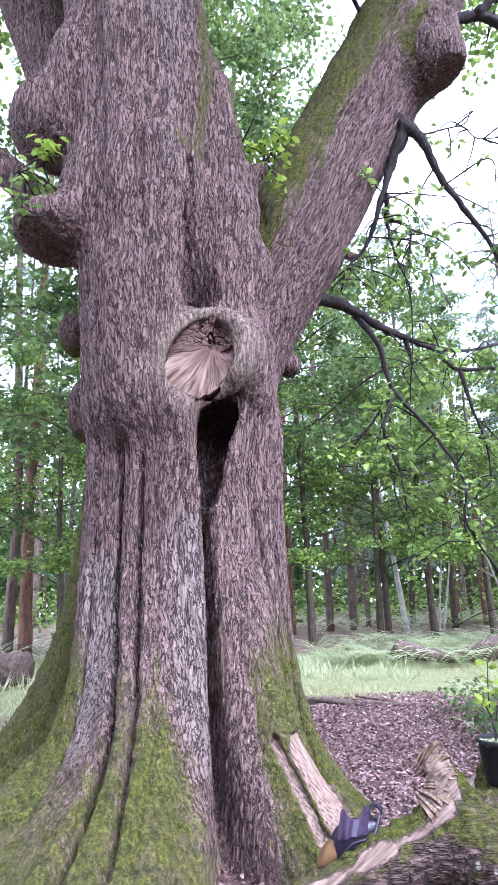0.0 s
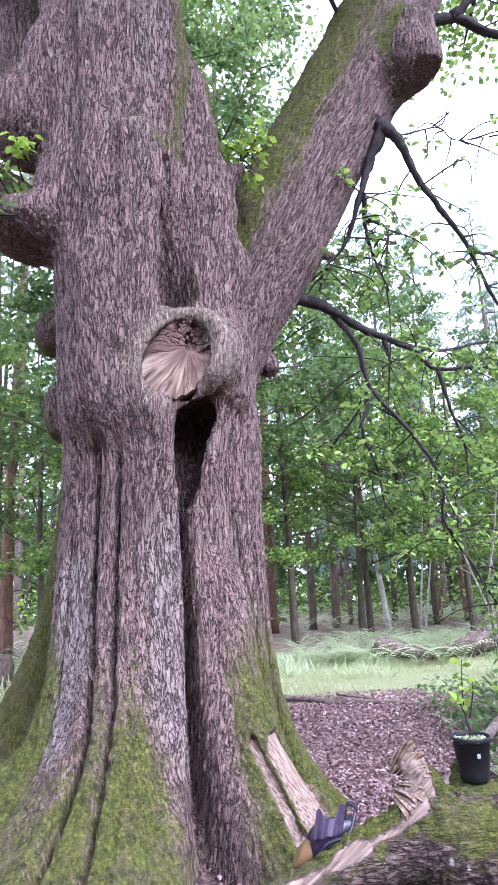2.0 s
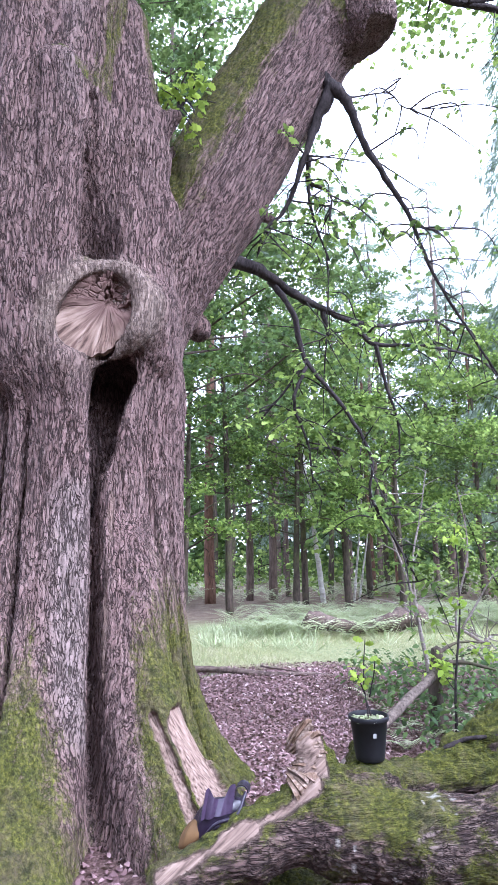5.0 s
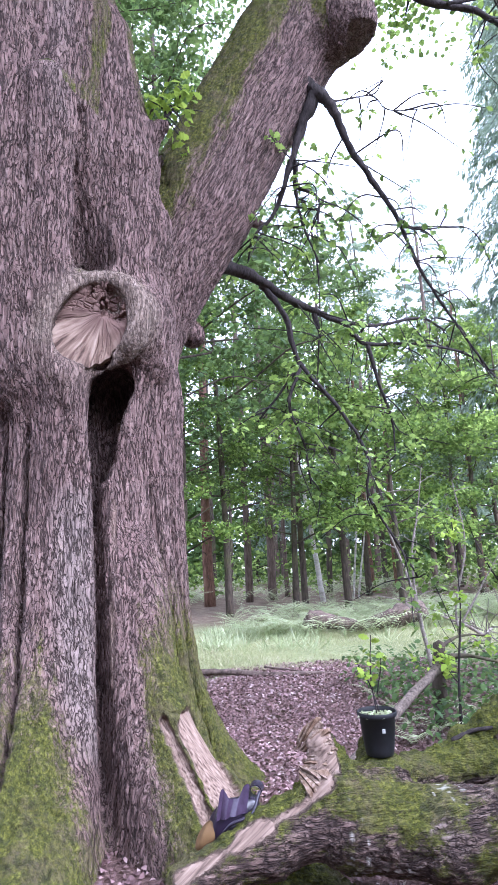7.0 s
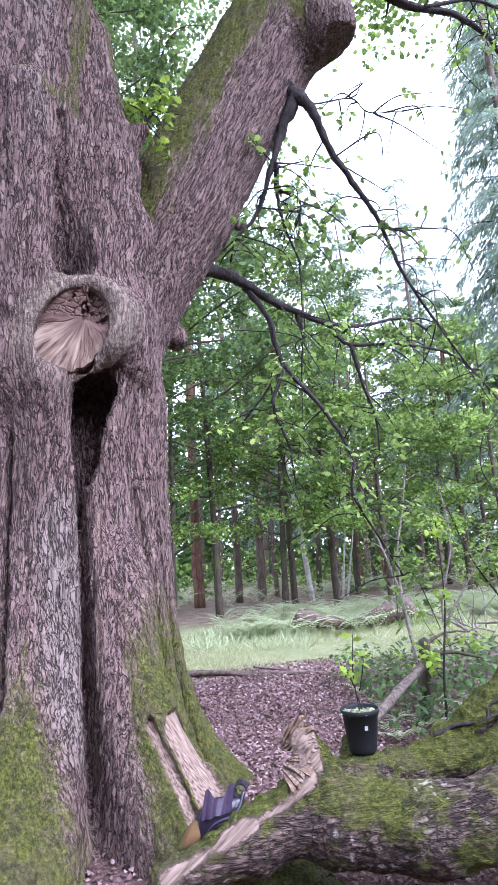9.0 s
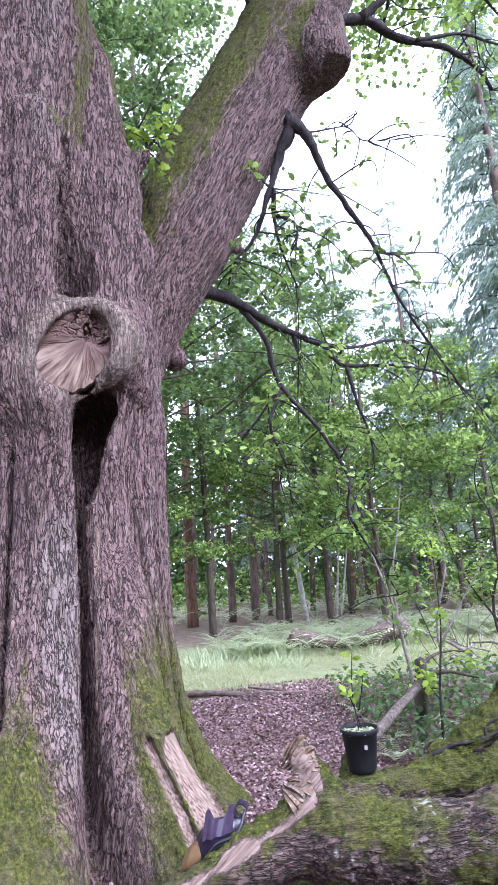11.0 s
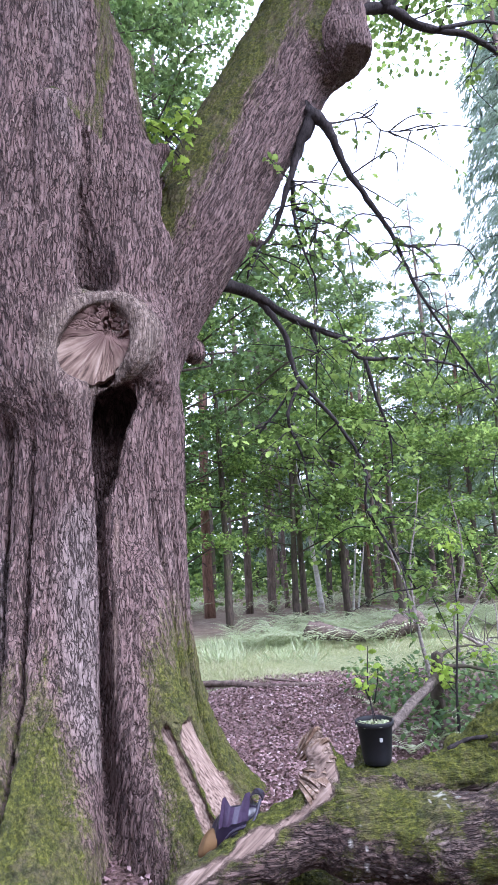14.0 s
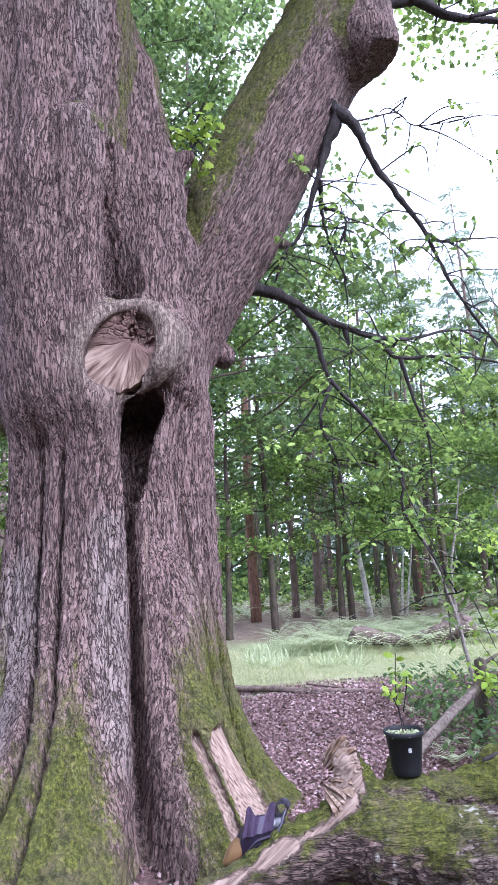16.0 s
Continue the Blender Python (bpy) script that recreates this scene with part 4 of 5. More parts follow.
patch = lambda q: (q[:, 1] + 0.9 * vnoise(q * (0.9, 0.9, 0), 8) > 9.6)
p = scatter(56000, -0.5, 7.5, 9.0, 14.8, patch)
stuff("grass", blades(p, rng.uniform(0.04, 0.12, len(p)) * (1 + 0.5 * vnoise(p * (0.8, 0.8, 0), 14)), 0.9, 0.9), GRASS_LEAF, "soft pale green woodland grass", "grass")
p = np.vstack([scatter(70, 0.8, 6.5, 11.0, 14.6), scatter(80, 0.8, 2.8, 11.6, 14.4)])
tuft = np.repeat(p, 16, 0) + rng.normal(0, 0.06, (len(p) * 16, 3)) * (1, 1, 0)
stuff("rush_tufts", blades(tuft, rng.uniform(0.12, 0.42, len(tuft)), 0.9, 0.07), FERN_LEAF, "taller tufts of rush and coarse grass", "grass")
p = scatter(4500, -9, -1.7, 7.5, 16)
stuff("undergrowth", blades(p, rng.uniform(0.12, 0.4, len(p)), 0.5, 1.2), GRASS_LEAF, "sparse grass between the trees", "grass")


def frond(base, heading, length, lift, rng):
    """One fern frond: an arching rib with pairs of leaflets."""
    n = 15
    s = np.linspace(0.08, 1, n)
    out = s * np.cos(lift * (1 - 0.7 * s)) * length
    up = (np.sin(lift) * s - 0.55 * s**2.2) * length
    d = np.array((np.cos(heading), np.sin(heading), 0))
    side = np.array((-np.sin(heading), np.cos(heading), 0))
    rib = base + out[:, None] * d + up[:, None] * (0, 0, 1)
    w = length * 0.2 * np.sin(np.pi * np.clip(s * 0.9 + 0.12, 0, 1))
    v, f = [], []
    for q, half in zip(rib, w):
        for sign in (1, -1):
            b = len(v)
            tip = q + side * sign * half + d * half * 0.35 - np.array((0, 0, 0.15 * half))
            v += [q, q + d * length * 0.05, tip]
            f.append((b, b + 1, b + 2))
    return np.array(v), np.array(f)


def fern_mass(places, size, label, name="ferns"):
    vs, fs, b = [], [], 0
    for q in places:
        for a in np.linspace(0, 2 * np.pi, 6, endpoint=False) + rng.uniform(0, 2):
            v, f = frond(q, a + rng.normal(0, 0.3), size * rng.uniform(0.6, 1.2), rng.uniform(1.05, 1.45), rng)
            vs.append(v), fs.append(f + b)
            b += len(v)
    return stuff(name, (np.vstack(vs), np.vstack(fs)), FERN_LEAF, label, "fern")


fern_mass(np.vstack([scatter(170, 1.6, 9.0, 12.6, 17.0), scatter(40, 5.0, 12.0, 13.0, 20), scatter(45, -9, -2, 10, 22)]), 0.8, "arching green ferns at the edge of the clearing")
fern_mass(scatter(260, -2.0, 22.0, 22.0, 40.0), 1.1, "pale bracken under the far pines", "bracken")
fern_mass(np.vstack([scatter(14, 2.3, 4.2, 5.2, 7.6), scatter(5, 2.2, 2.9, 3.2, 3.6) + (0, 0, 0.3)]), 0.32, "small ferns beside the fallen trunk", "low_ferns")
p = scatter(2600, 2.3, 4.8, 5.3, 8.2) + np.array((0, 0, 0.1))
p[:, 2] += rng.uniform(0, 0.35, len(p))
stuff("bramble", leaves(p, rng.uniform(0.05, 0.1, len(p)), rng, ROUND_LEAF, 0.7), DEEP_LEAF, "low dark green bramble leaves", "bramble")


# ---- dead wood on the ground ----
def stick(name, label, line, r0, r1, mat, twigs=(), seed=0, category="branch"):
    o = np.array(line[0], float)
    ob = thing(name, label, category, o)
    v, f, path = tube(np.array(line) - o, np.linspace(r0, r1, len(line)), 10, 0.08, seed)
    part("stem", tubes_mesh("stem", [(v, f)], mat), mat, ob)
    for n, (tw, r) in enumerate(twigs):
        v, f, _ = tube(np.array(tw) - o, np.geomspace(r, r * 0.35, len(tw)), 7, 0.1, seed + n + 1)
        part("twig", tubes_mesh("twig", [(v, f)], mat), mat, ob)
    return ob


stick("fallen_branch", "long thin dead branch lying across the leaf litter", [(0.4, 9.75, 0.06), (0.95, 9.4, 0.08), (1.5, 9.1, 0.05), (2.0, 8.9, 0.07), (2.6, 8.75, 0.04)], 0.045, 0.025, ROTTEN, [([(1.5, 9.45, 0.1), (1.9, 9.1, 0.08), (2.1, 8.9, 0.04)], 0.015)], 3)
stick("broken_stick", "grey weathered broken branch rising from the ground", [(1.15, 4.61, 0.05), (1.6, 5.0, 0.2), (2.04, 5.4, 0.37), (2.74, 6.02, 0.61)], 0.045, 0.04, STICK_WOOD, (), 5)
stick("rotten_log", "old rotten brown log in the grass", [(3.1, 13.7, 0.3), (3.6, 13.5, 0.2), (4.2, 13.2, 0.1)], 0.2, 0.11, ROTTEN, (), 8, "log")
stick("rotten_log", "old rotten brown log in the grass", [(4.3, 13.5, 0.12), (4.8, 13.2, 0.22), (5.4, 13.2, 0.45)], 0.15, 0.25, ROTTEN, (), 9, "log")
stick("fallen_log", "dark reddish fallen trunk behind the oak", [(-4.05, 12.0, 0.36), (-6.0, 12.3, 0.4), (-9.5, 13.0, 0.4)], 0.3, 0.36, ROTTEN, (), 10, "log")
stick("bleached_log", "pale bleached broken trunk leaning in the brushwood", [(4.3, 6.45, 0.05), (4.45, 6.5, 0.42), (4.65, 6.5, 0.75), (5.0, 6.6, 1.15)], 0.16, 0.1, GREY_WOOD, [([(4.5, 6.4, 0.45), (4.3, 6.2, 0.4), (4.05, 6.1, 0.2)], 0.03)], 12, "log")
stick("tree_stump", "short mossy broken stump beside the sapling", [(2.79, 6.3, -0.05), (2.8, 6.3, 0.42), (2.83, 6.3, 0.74)], 0.075, 0.055, DARK, [([(2.8, 6.25, 0.6), (3.05, 6.2, 0.62), (3.35, 6.15, 0.55)], 0.035), ([(2.82, 6.3, 0.68), (3.1, 6.4, 0.78), (3.5, 6.5, 0.75)], 0.022)], 13, "stump")
for n in range(15):
    x, y = rng.uniform(4.2, 8.6), rng.uniform(8.0, 11.5)
    a, ln = rng.uniform(0, 6.3), rng.uniform(0.7, 2.0)
    d = np.array((np.cos(a), np.sin(a), rng.uniform(-0.1, 0.35))) * ln
    o = np.array((x, y, 0.12 + rng.uniform(0, 0.25)))
    tw = [([o + d * s, o + d * s + rng.normal(0, 0.25, 3) + (0, 0, 0.1), o + d * s + rng.normal(0, 0.4, 3) + (0, 0, 0.2)], 0.012) for s in (0.4, 0.6, 0.8)]
    stick("brushwood", "bleached dead branch in a heap of brushwood", [o, o + d * 0.5 + rng.normal(0, 0.07, 3), o + d], 0.03, 0.012, GREY_WOOD, tw, 100 + n)

# ---- the fallen mossy trunk ----
TIP = np.array((0.91, 3.5, 0.8))
SLIVER = np.array((-0.62, -0.2, -0.4))
SLIVER = SLIVER / np.linalg.norm(SLIVER)
RIM = np.array([(0.875, 3.53, 0.815), (0.92, 3.51, 0.835), (0.962, 3.47, 0.8), (0.985, 3.43, 0.745), (0.985, 3.39, 0.685), (0.945, 3.36, 0.635), (0.885, 3.34, 0.595), (0.82, 3.32, 0.565)])
HEART = np.array((0.79, 3.53, 0.645)) + 0.28 * (RIM - (0.79, 3.5, 0.66))



def broken_end(p):
    """The splintered shell at the trunk's end, and how far a point lies outside the torn face."""
    q = p - TIP.astype(np.float32)
    along = q @ SLIVER.astype(np.float32)
    across = np.cross(q, SLIVER.astype(np.float32))
    s = np.concatenate([across[:, :2] * 16, along[:, None] * 1.5], 1).astype(np.float32)
    rag = 0.03 * vnoise(s, 31) + 0.025 * vnoise(s * np.float32(2.3), 32)
    shell = blend(rod(p, (1.06, 3.44, 0.4), (0.95, 3.5, 0.7), 0.2, 0.075), rod(p, (0.98, 3.44, 0.42), (0.62, 3.38, 0.33), 0.18, 0.14), 0.1)
    shell = blend(shell, rod(p, (0.62, 3.38, 0.33), (0.22, 3.27, 0.26), 0.14, 0.075), 0.08)
    bowl = blend(rod(p, (0.78, 3.72, 0.86), (0.68, 3.64, 0.64), 0.15, 0.16), rod(p, (0.68, 3.64, 0.64), (0.2, 3.46, 0.46), 0.16, 0.14), 0.08)
    return shell, bowl + rag


def log_field(p):
    p = p.astype(np.float32)
    d = rod(p, (1.08, 3.4, 0.36), (1.5, 3.26, 0.33), 0.21, 0.195)
    d = blend(d, rod(p, (1.5, 3.26, 0.33), (1.87, 3.22, 0.36), 0.195, 0.19), 0.06)
    d = blend(d, rod(p, (1.87, 3.22, 0.36), (2.26, 3.2, 0.43), 0.19, 0.185), 0.06)
    d = blend(d, rod(p, (2.26, 3.2, 0.43), (3.9, 3.1, 0.7), 0.185, 0.17), 0.06)
    shell, gouge = broken_end(p)
    d = carve(blend(d, shell, 0.07), gouge, 0.02)
    # the mossy limb behind, its gap from the trunk open
    d = blend(d, rod(p, (1.1, 3.46, 0.465), (1.45, 3.6, 0.485), 0.145, 0.105), 0.04)
    d = blend(d, egg(p, (1.262, 3.5, 0.56), (0.13, 0.12, 0.08)), 0.05)
    d = blend(d, rod(p, (1.45, 3.6, 0.485), (1.87, 3.69, 0.52), 0.105, 0.125), 0.03)
    d = blend(d, rod(p, (1.87, 3.69, 0.52), (2.66, 3.85, 0.5), 0.125, 0.108), 0.03)
    d = blend(d, rod(p, (2.66, 3.85, 0.5), (3.9, 4.05, 0.52), 0.108, 0.09), 0.05)
    d = blend(d, rod(p, (1.81, 3.69, 0.58), (2.1, 3.7, 0.75), 0.09, 0.085), 0.03)
    d = blend(d, rod(p, (2.1, 3.7, 0.75), (2.3, 3.72, 0.91), 0.085, 0.07), 0.03)
    d = blend(d, rod(p, (2.3, 3.72, 0.91), (2.4, 3.72, 1.06), 0.058, 0.046), 0.04)
    d = blend(d, rod(p, (2.4, 3.72, 1.06), (2.57, 3.73, 1.34), 0.046, 0.042), 0.03)
    d = blend(d, rod(p, (2.57, 3.73, 1.34), (2.72, 3.75, 1.64), 0.042, 0.036), 0.03)
    d = blend(d, rod(p, (2.72, 3.75, 1.64), (2.9, 3.78, 2.3), 0.036, 0.02), 0.03)
    d = blend(d, rod(p, (2.28, 3.72, 0.91), (2.48, 3.73, 0.92), 0.06, 0.05), 0.04)
    d = blend(d, rod(p, (2.48, 3.73, 0.92), (2.68, 3.75, 0.94), 0.05, 0.045), 0.03)
    d = blend(d, rod(p, (2.68, 3.75, 0.94), (3.6, 3.85, 1.2), 0.045, 0.03), 0.03)
    # a mossy stump of a twig beside the pot
    d = blend(d, rod(p, (1.16, 3.55, 0.56), (1.27, 3.72, 0.68), 0.05, 0.038), 0.04)
    d = d + 0.012 * vnoise(p * np.float32(7), 33) + 0.006 * vnoise(p * np.float32(19), 34)
    return d


def build_log():
    log = thing("fallen_log", "mossy fallen oak trunk with a splintered broken end", "log", (1.6, 3.3, 0.0))
    v, f = skin(log_field, (0.05, 2.4, 0.0), (3.9, 4.3, 2.65), 0.028)
    v, _ = settle(log_field, v)
    v, f = split(v, f)
    v, nor = settle(log_field, v)
    q = v - TIP
    along = q @ SLIVER
    _, gouge = broken_end(v.astype(np.float32))
    wood = (1 - fade(np.abs(gouge), 0.015, 0.04)) * (v[:, 0] < 1.08)
    edge = near(v, (0.93, 3.34, 0.6), (0.62, 3.26, 0.475), 0.035 + 0.02 * vnoise(v * 14, 47), 0.02)
    edge = np.maximum(edge, near(v, (0.62, 3.26, 0.475), (0.2, 3.18, 0.33), 0.05 + 0.025 * vnoise(v * 14, 47), 0.02))
    edge = np.maximum(edge, fade(v[:, 2], 0.6, 0.64) * (v[:, 0] < 1.01))
    wood = np.maximum(wood, edge)
    g = np.stack([v[:, 1], v[:, 2], v[:, 0]], 1) / np.array((0.028, 0.028, 0.1))
    gw = np.stack([np.cross(q, SLIVER)[:, 0], np.cross(q, SLIVER)[:, 1], along], 1) / np.array((0.03, 0.03, 0.2))
    g = np.where(wood[:, None] > 0.5, gw, g)
    crack = fade(cells(g, 5), 0.03, 0.24)
    n = fbm(v * 3.5, 3, 44)
    main = (v[:, 1] < 3.42) & (v[:, 0] > 1.3)
    moss = np.where(main, 0.3 + 0.4 * fade(nor[:, 2], 0.2, 0.95) + 0.5 * fade(nor[:, 2], 0.55, 0.9) * fade(v[:, 0], 1.75, 2.0), 1.15 * fade(nor[:, 2], -0.6, 0.1))
    moss = np.where((v[:, 0] < 1.35) & (v[:, 1] < 3.4), 0.34 + 0.45 * fade(nor[:, 2], 0.0, 0.8), moss) + 0.5 * n + 0.3 * vnoise(v * 16, 48)
    moss = np.clip(moss, 0, 1) * (1 - wood)
    pale = np.clip(0.35 + 0.8 * n, 0, 0.8) * main * fade(nor[:, 2], -0.2, 0.4)
    v = v + nor * ((crack - 0.7) * 0.008 * (1 - moss) + 0.02 * np.clip(fbm(v * 26, 3, 45), -0.4, 1) * moss - 0.012 * wood * np.abs(vnoise(gw * (1.2, 1.2, 0.5), 49)))[:, None]
    me = mesh_of("log", v - np.array(log.location), f, LOG_BARK, True)
    # on the log too, crack paints shade into the bark colour
    for name, data in (("crack", crack), ("moss", moss), ("wood", wood), ("pale", pale), ("even", 0.0 * moss), ("fleck", 0.75 * fade(vnoise(v * (55, 55, 30), 61) + 0.6 * vnoise(v * 4, 62), 0.78, 0.98) * (v[:, 0] > 0.9) * (v[:, 1] < 3.35) * (1 - wood))):
        me.attributes.new(name, "FLOAT", "POINT").data.foreach_set("value", data.astype(np.float32))
    me.attributes.new("grain", "FLOAT_VECTOR", "POINT").data.foreach_set("vector", g.astype(np.float32).ravel())
    part("log", me, LOG_BARK, log)
    o = np.array(log.location)
    for n, (line, r) in enumerate([
        ([(2.22, 3.7, 0.9), (2.25, 3.66, 1.02), (2.36, 3.68, 1.26), (2.51, 3.7, 1.46), (2.62, 3.71, 1.63), (2.79, 3.74, 1.7), (3.1, 3.8, 1.74)], 0.021),
        ([(2.62, 3.71, 1.63), (2.6, 3.72, 1.82), (2.67, 3.72, 2.12), (2.8, 3.72, 2.43)], 0.013),
        ([(1.72, 3.64, 0.63), (1.84, 3.62, 0.68), (2.02, 3.6, 0.7), (2.06, 3.61, 0.77), (2.26, 3.62, 0.83)], 0.016),
        ([(2.02, 3.6, 0.7), (2.14, 3.61, 0.73), (2.28, 3.6, 0.72)], 0.01)]):
        v, f, _ = tube(np.array(line) - o, np.geomspace(r, r * 0.35, len(line)), 7, 0.12, 70 + n)
        part("branch", tubes_mesh("branch", [(v, f)], TWIG), TWIG, log, "dark bare side branch")
    # splinters that fan out round the torn end
    k = Mat("torn_wood", 0.85, 0.2)
    c = k.ramp(k.noise(k.coords((30, 30, 30)), 1.0, 5, 0.7), (0.32, (0.05, 0.032, 0.021)), (0.5, (0.22, 0.16, 0.12)), (0.7, (0.46, 0.38, 0.32)))
    k.colour(k.mix(k.math("MULTIPLY", k.random(), 0.75), c, (0.16, 0.095, 0.055)))
    k.bump(k.noise(k.coords((60, 60, 60)), 1.0, 4), 0.7, 0.01)
    g = np.random.default_rng(23)
    ids = np.arange(len(RIM))
    at = lambda line, a: np.array([np.interp(a, ids, line[:, i]) for i in range(3)])
    marks = [0.0]
    while marks[-1] < 6.7:
        marks.append(marks[-1] + g.uniform(0.14, 0.42))
    for a, b in zip(marks, marks[1:]):
        b -= g.uniform(0.02, 0.06)
        face = np.cross(at(RIM, b) - at(RIM, a), at(RIM, a) - at(HEART, a))
        face *= np.sign(face @ np.array((-0.3, -0.8, 0.4))) / np.linalg.norm(face)
        lift, reach_out, short = g.uniform(-0.02, 0.012), g.uniform(-0.16, 0.14), g.uniform(0.0, 0.35)
        pts = []
        for s in (0.0, 0.3, 0.65, 0.9, 1.0):
            along_s = short + (1 + reach_out - short) * s
            bulge = lift + 0.01 * np.sin(np.pi * min(s, 1.0)) + g.normal(0, 0.004)
            pinch = 0.25 * (b - a) * (s == 1.0)
            e0, e1 = a + pinch * g.uniform(0, 1), b - pinch * g.uniform(0, 1)
            m0, m1 = (at(HEART, e) * (1 - along_s) + at(RIM, e) * along_s for e in (e0, e1))
            deep = 0.05 if s < 0.95 else 0.03
            pts += [m0 + face * bulge, m1 + face * (bulge + g.normal(0, 0.003)), m1 + face * (bulge - deep), m0 + face * (bulge - deep)]
        quads = [(c0 * 4 + i, c0 * 4 + (i + 1) % 4, c0 * 4 + 4 + (i + 1) % 4, c0 * 4 + 4 + i) for c0 in range(4) for i in range(4)] + [(3, 2, 1, 0), (16, 17, 18, 19)]
        part("splinter", mesh_of("splinter", np.array(pts) - o, quads, k.m), k.m, log)
    return log


log = build_log()


# ---- pot with a young oak ----
def lathe(profile, segs=40):
    a = np.arange(segs) * 2 * np.pi / segs
    v = np.array([(r * np.cos(t), r * np.sin(t), z) for r, z in profile for t in a])
    i, j = np.meshgrid(np.arange(len(profile) - 1), np.arange(segs), indexing="ij")
    k = (j + 1) % segs
    return v, np.stack([i * segs + j, i * segs + k, (i + 1) * segs + k, (i + 1) * segs + j], -1).reshape(-1, 4)


def build_pot():
    pot = thing("plant_pot", "black plastic nursery pot with an oak seedling on the log", "plant pot", (1.262, 3.5, 0.642))
    k = Mat("black_plastic", 0.55, 0.25)
    k.colour(k.mix(k.noise(k.coords(), 30, 4), (0.006, 0.006, 0.007), (0.016, 0.016, 0.018)))
    body = [(0.0, 0.0), (0.068, 0.0), (0.072, 0.004), (0.076, 0.03), (0.094, 0.186), (0.1, 0.19), (0.103, 0.194), (0.104, 0.212), (0.1, 0.216), (0.096, 0.212), (0.094, 0.19), (0.07, 0.02)]
    part("body", mesh_of("body", *lathe(body), k.m, True), k.m, pot)
    s = Mat("potting_soil", 0.95, 0.1)
    s.colour(s.ramp(s.noise(s.coords(), 90, 5), (0.3, (0.02, 0.014, 0.01)), (0.7, (0.1, 0.07, 0.05))))
    s.bump(s.noise(s.coords(), 120, 4), 1.0, 0.01)
    v, f = lathe([(0.0, 0.198), (0.03, 0.2), (0.06, 0.196), (0.093, 0.192)])
    part("soil", mesh_of("soil", v + np.array((0, 0, 0.006)) * np.sin(v[:, :1] * 90), f, s.m, True), s.m, pot)
    r = np.random.default_rng(5)
    stems, tips = [], []
    for line in ([(0, 0, 0.195), (-0.02, -0.01, 0.4), (-0.005, -0.02, 0.6)], [(0.02, 0.01, 0.195), (-0.03, 0.0, 0.36), (-0.09, -0.01, 0.46)], [(0.01, 0.0, 0.3), (0.04, 0.0, 0.42), (0.05, 0.0, 0.5)]):
        v, f, path = tube(line, [0.0035, 0.003, 0.002], 6, 0.1, 3)
        stems.append((v, f))
        tips.append(path[5:])
    part("stem", tubes_mesh("stem", stems, TWIG), TWIG, pot)
    t = np.vstack(tips)
    c = t[r.integers(0, len(t), 34)] + r.normal(0, 0.012, (34, 3))
    part("leaves", mesh_of("leaves", *leaves(c, r.uniform(0.035, 0.062, 34), r, OAK_OUTLINE, 0.45), YELLOW_LEAF), YELLOW_LEAF, pot, "young green oak leaves")
    c = r.normal(0, 0.035, (120, 3)) * (1, 1, 0) + (0, 0, 0.2)
    tagged(part("weed", mesh_of("weed", *leaves(c, r.uniform(0.015, 0.035, 120), r, ROUND_LEAF, 0.4), FERN_LEAF), FERN_LEAF, pot, "tiny green weeds on the soil"), kind="stuff")
    tag = bmesh.new()
    bmesh.ops.create_cube(tag, size=1)
    bmesh.ops.scale(tag, vec=(0.016, 0.004, 0.02), verts=tag.verts)
    bmesh.ops.bevel(tag, geom=tag.edges[:], offset=0.0012, segments=1)
    bmesh.ops.translate(tag, vec=(0.0, -0.0935, 0.135), verts=tag.verts)
    w = Mat("label_plastic", 0.4, 0.4).colour((0.3, 0.3, 0.28))
    part("tag", tag, w.m, pot, "small pale tag hanging from the rim")


build_pot()


# ---- the purple leather bag ----
def sheet(points_fn, nu, nv, thick):
    """A bent sheet with thickness from a function of (u, v)."""
    u, v = np.meshgrid(np.linspace(0, 1, nu), np.linspace(0, 1, nv), indexing="ij")
    p = points_fn(u, v)
    du, dv = np.gradient(p, axis=0), np.gradient(p, axis=1)
    n = np.cross(du, dv)
    n /= np.linalg.norm(n, axis=-1)[..., None] + 1e-9
    top, bot = (p + n * thick / 2).reshape(-1, 3), (p - n * thick / 2).reshape(-1, 3)
    i, j = np.meshgrid(np.arange(nu - 1), np.arange(nv - 1), indexing="ij")
    q = np.stack([i * nv + j, (i + 1) * nv + j, (i + 1) * nv + j + 1, i * nv + j + 1], -1).reshape(-1, 4)
    m = nu * nv
    rim = [k * nv for k in range(nu)] + [(nu - 1) * nv + k for k in range(1, nv)] + [k * nv + nv - 1 for k in range(nu - 2, -1, -1)] + [k for k in range(nv - 2, 0, -1)]
    edge = [(a, b, b + m, a + m) for a, b in zip(rim, rim[1:] + rim[:1])]
    return np.vstack([top, bot]), np.vstack([q, q[:, ::-1] + m, np.array(edge)])


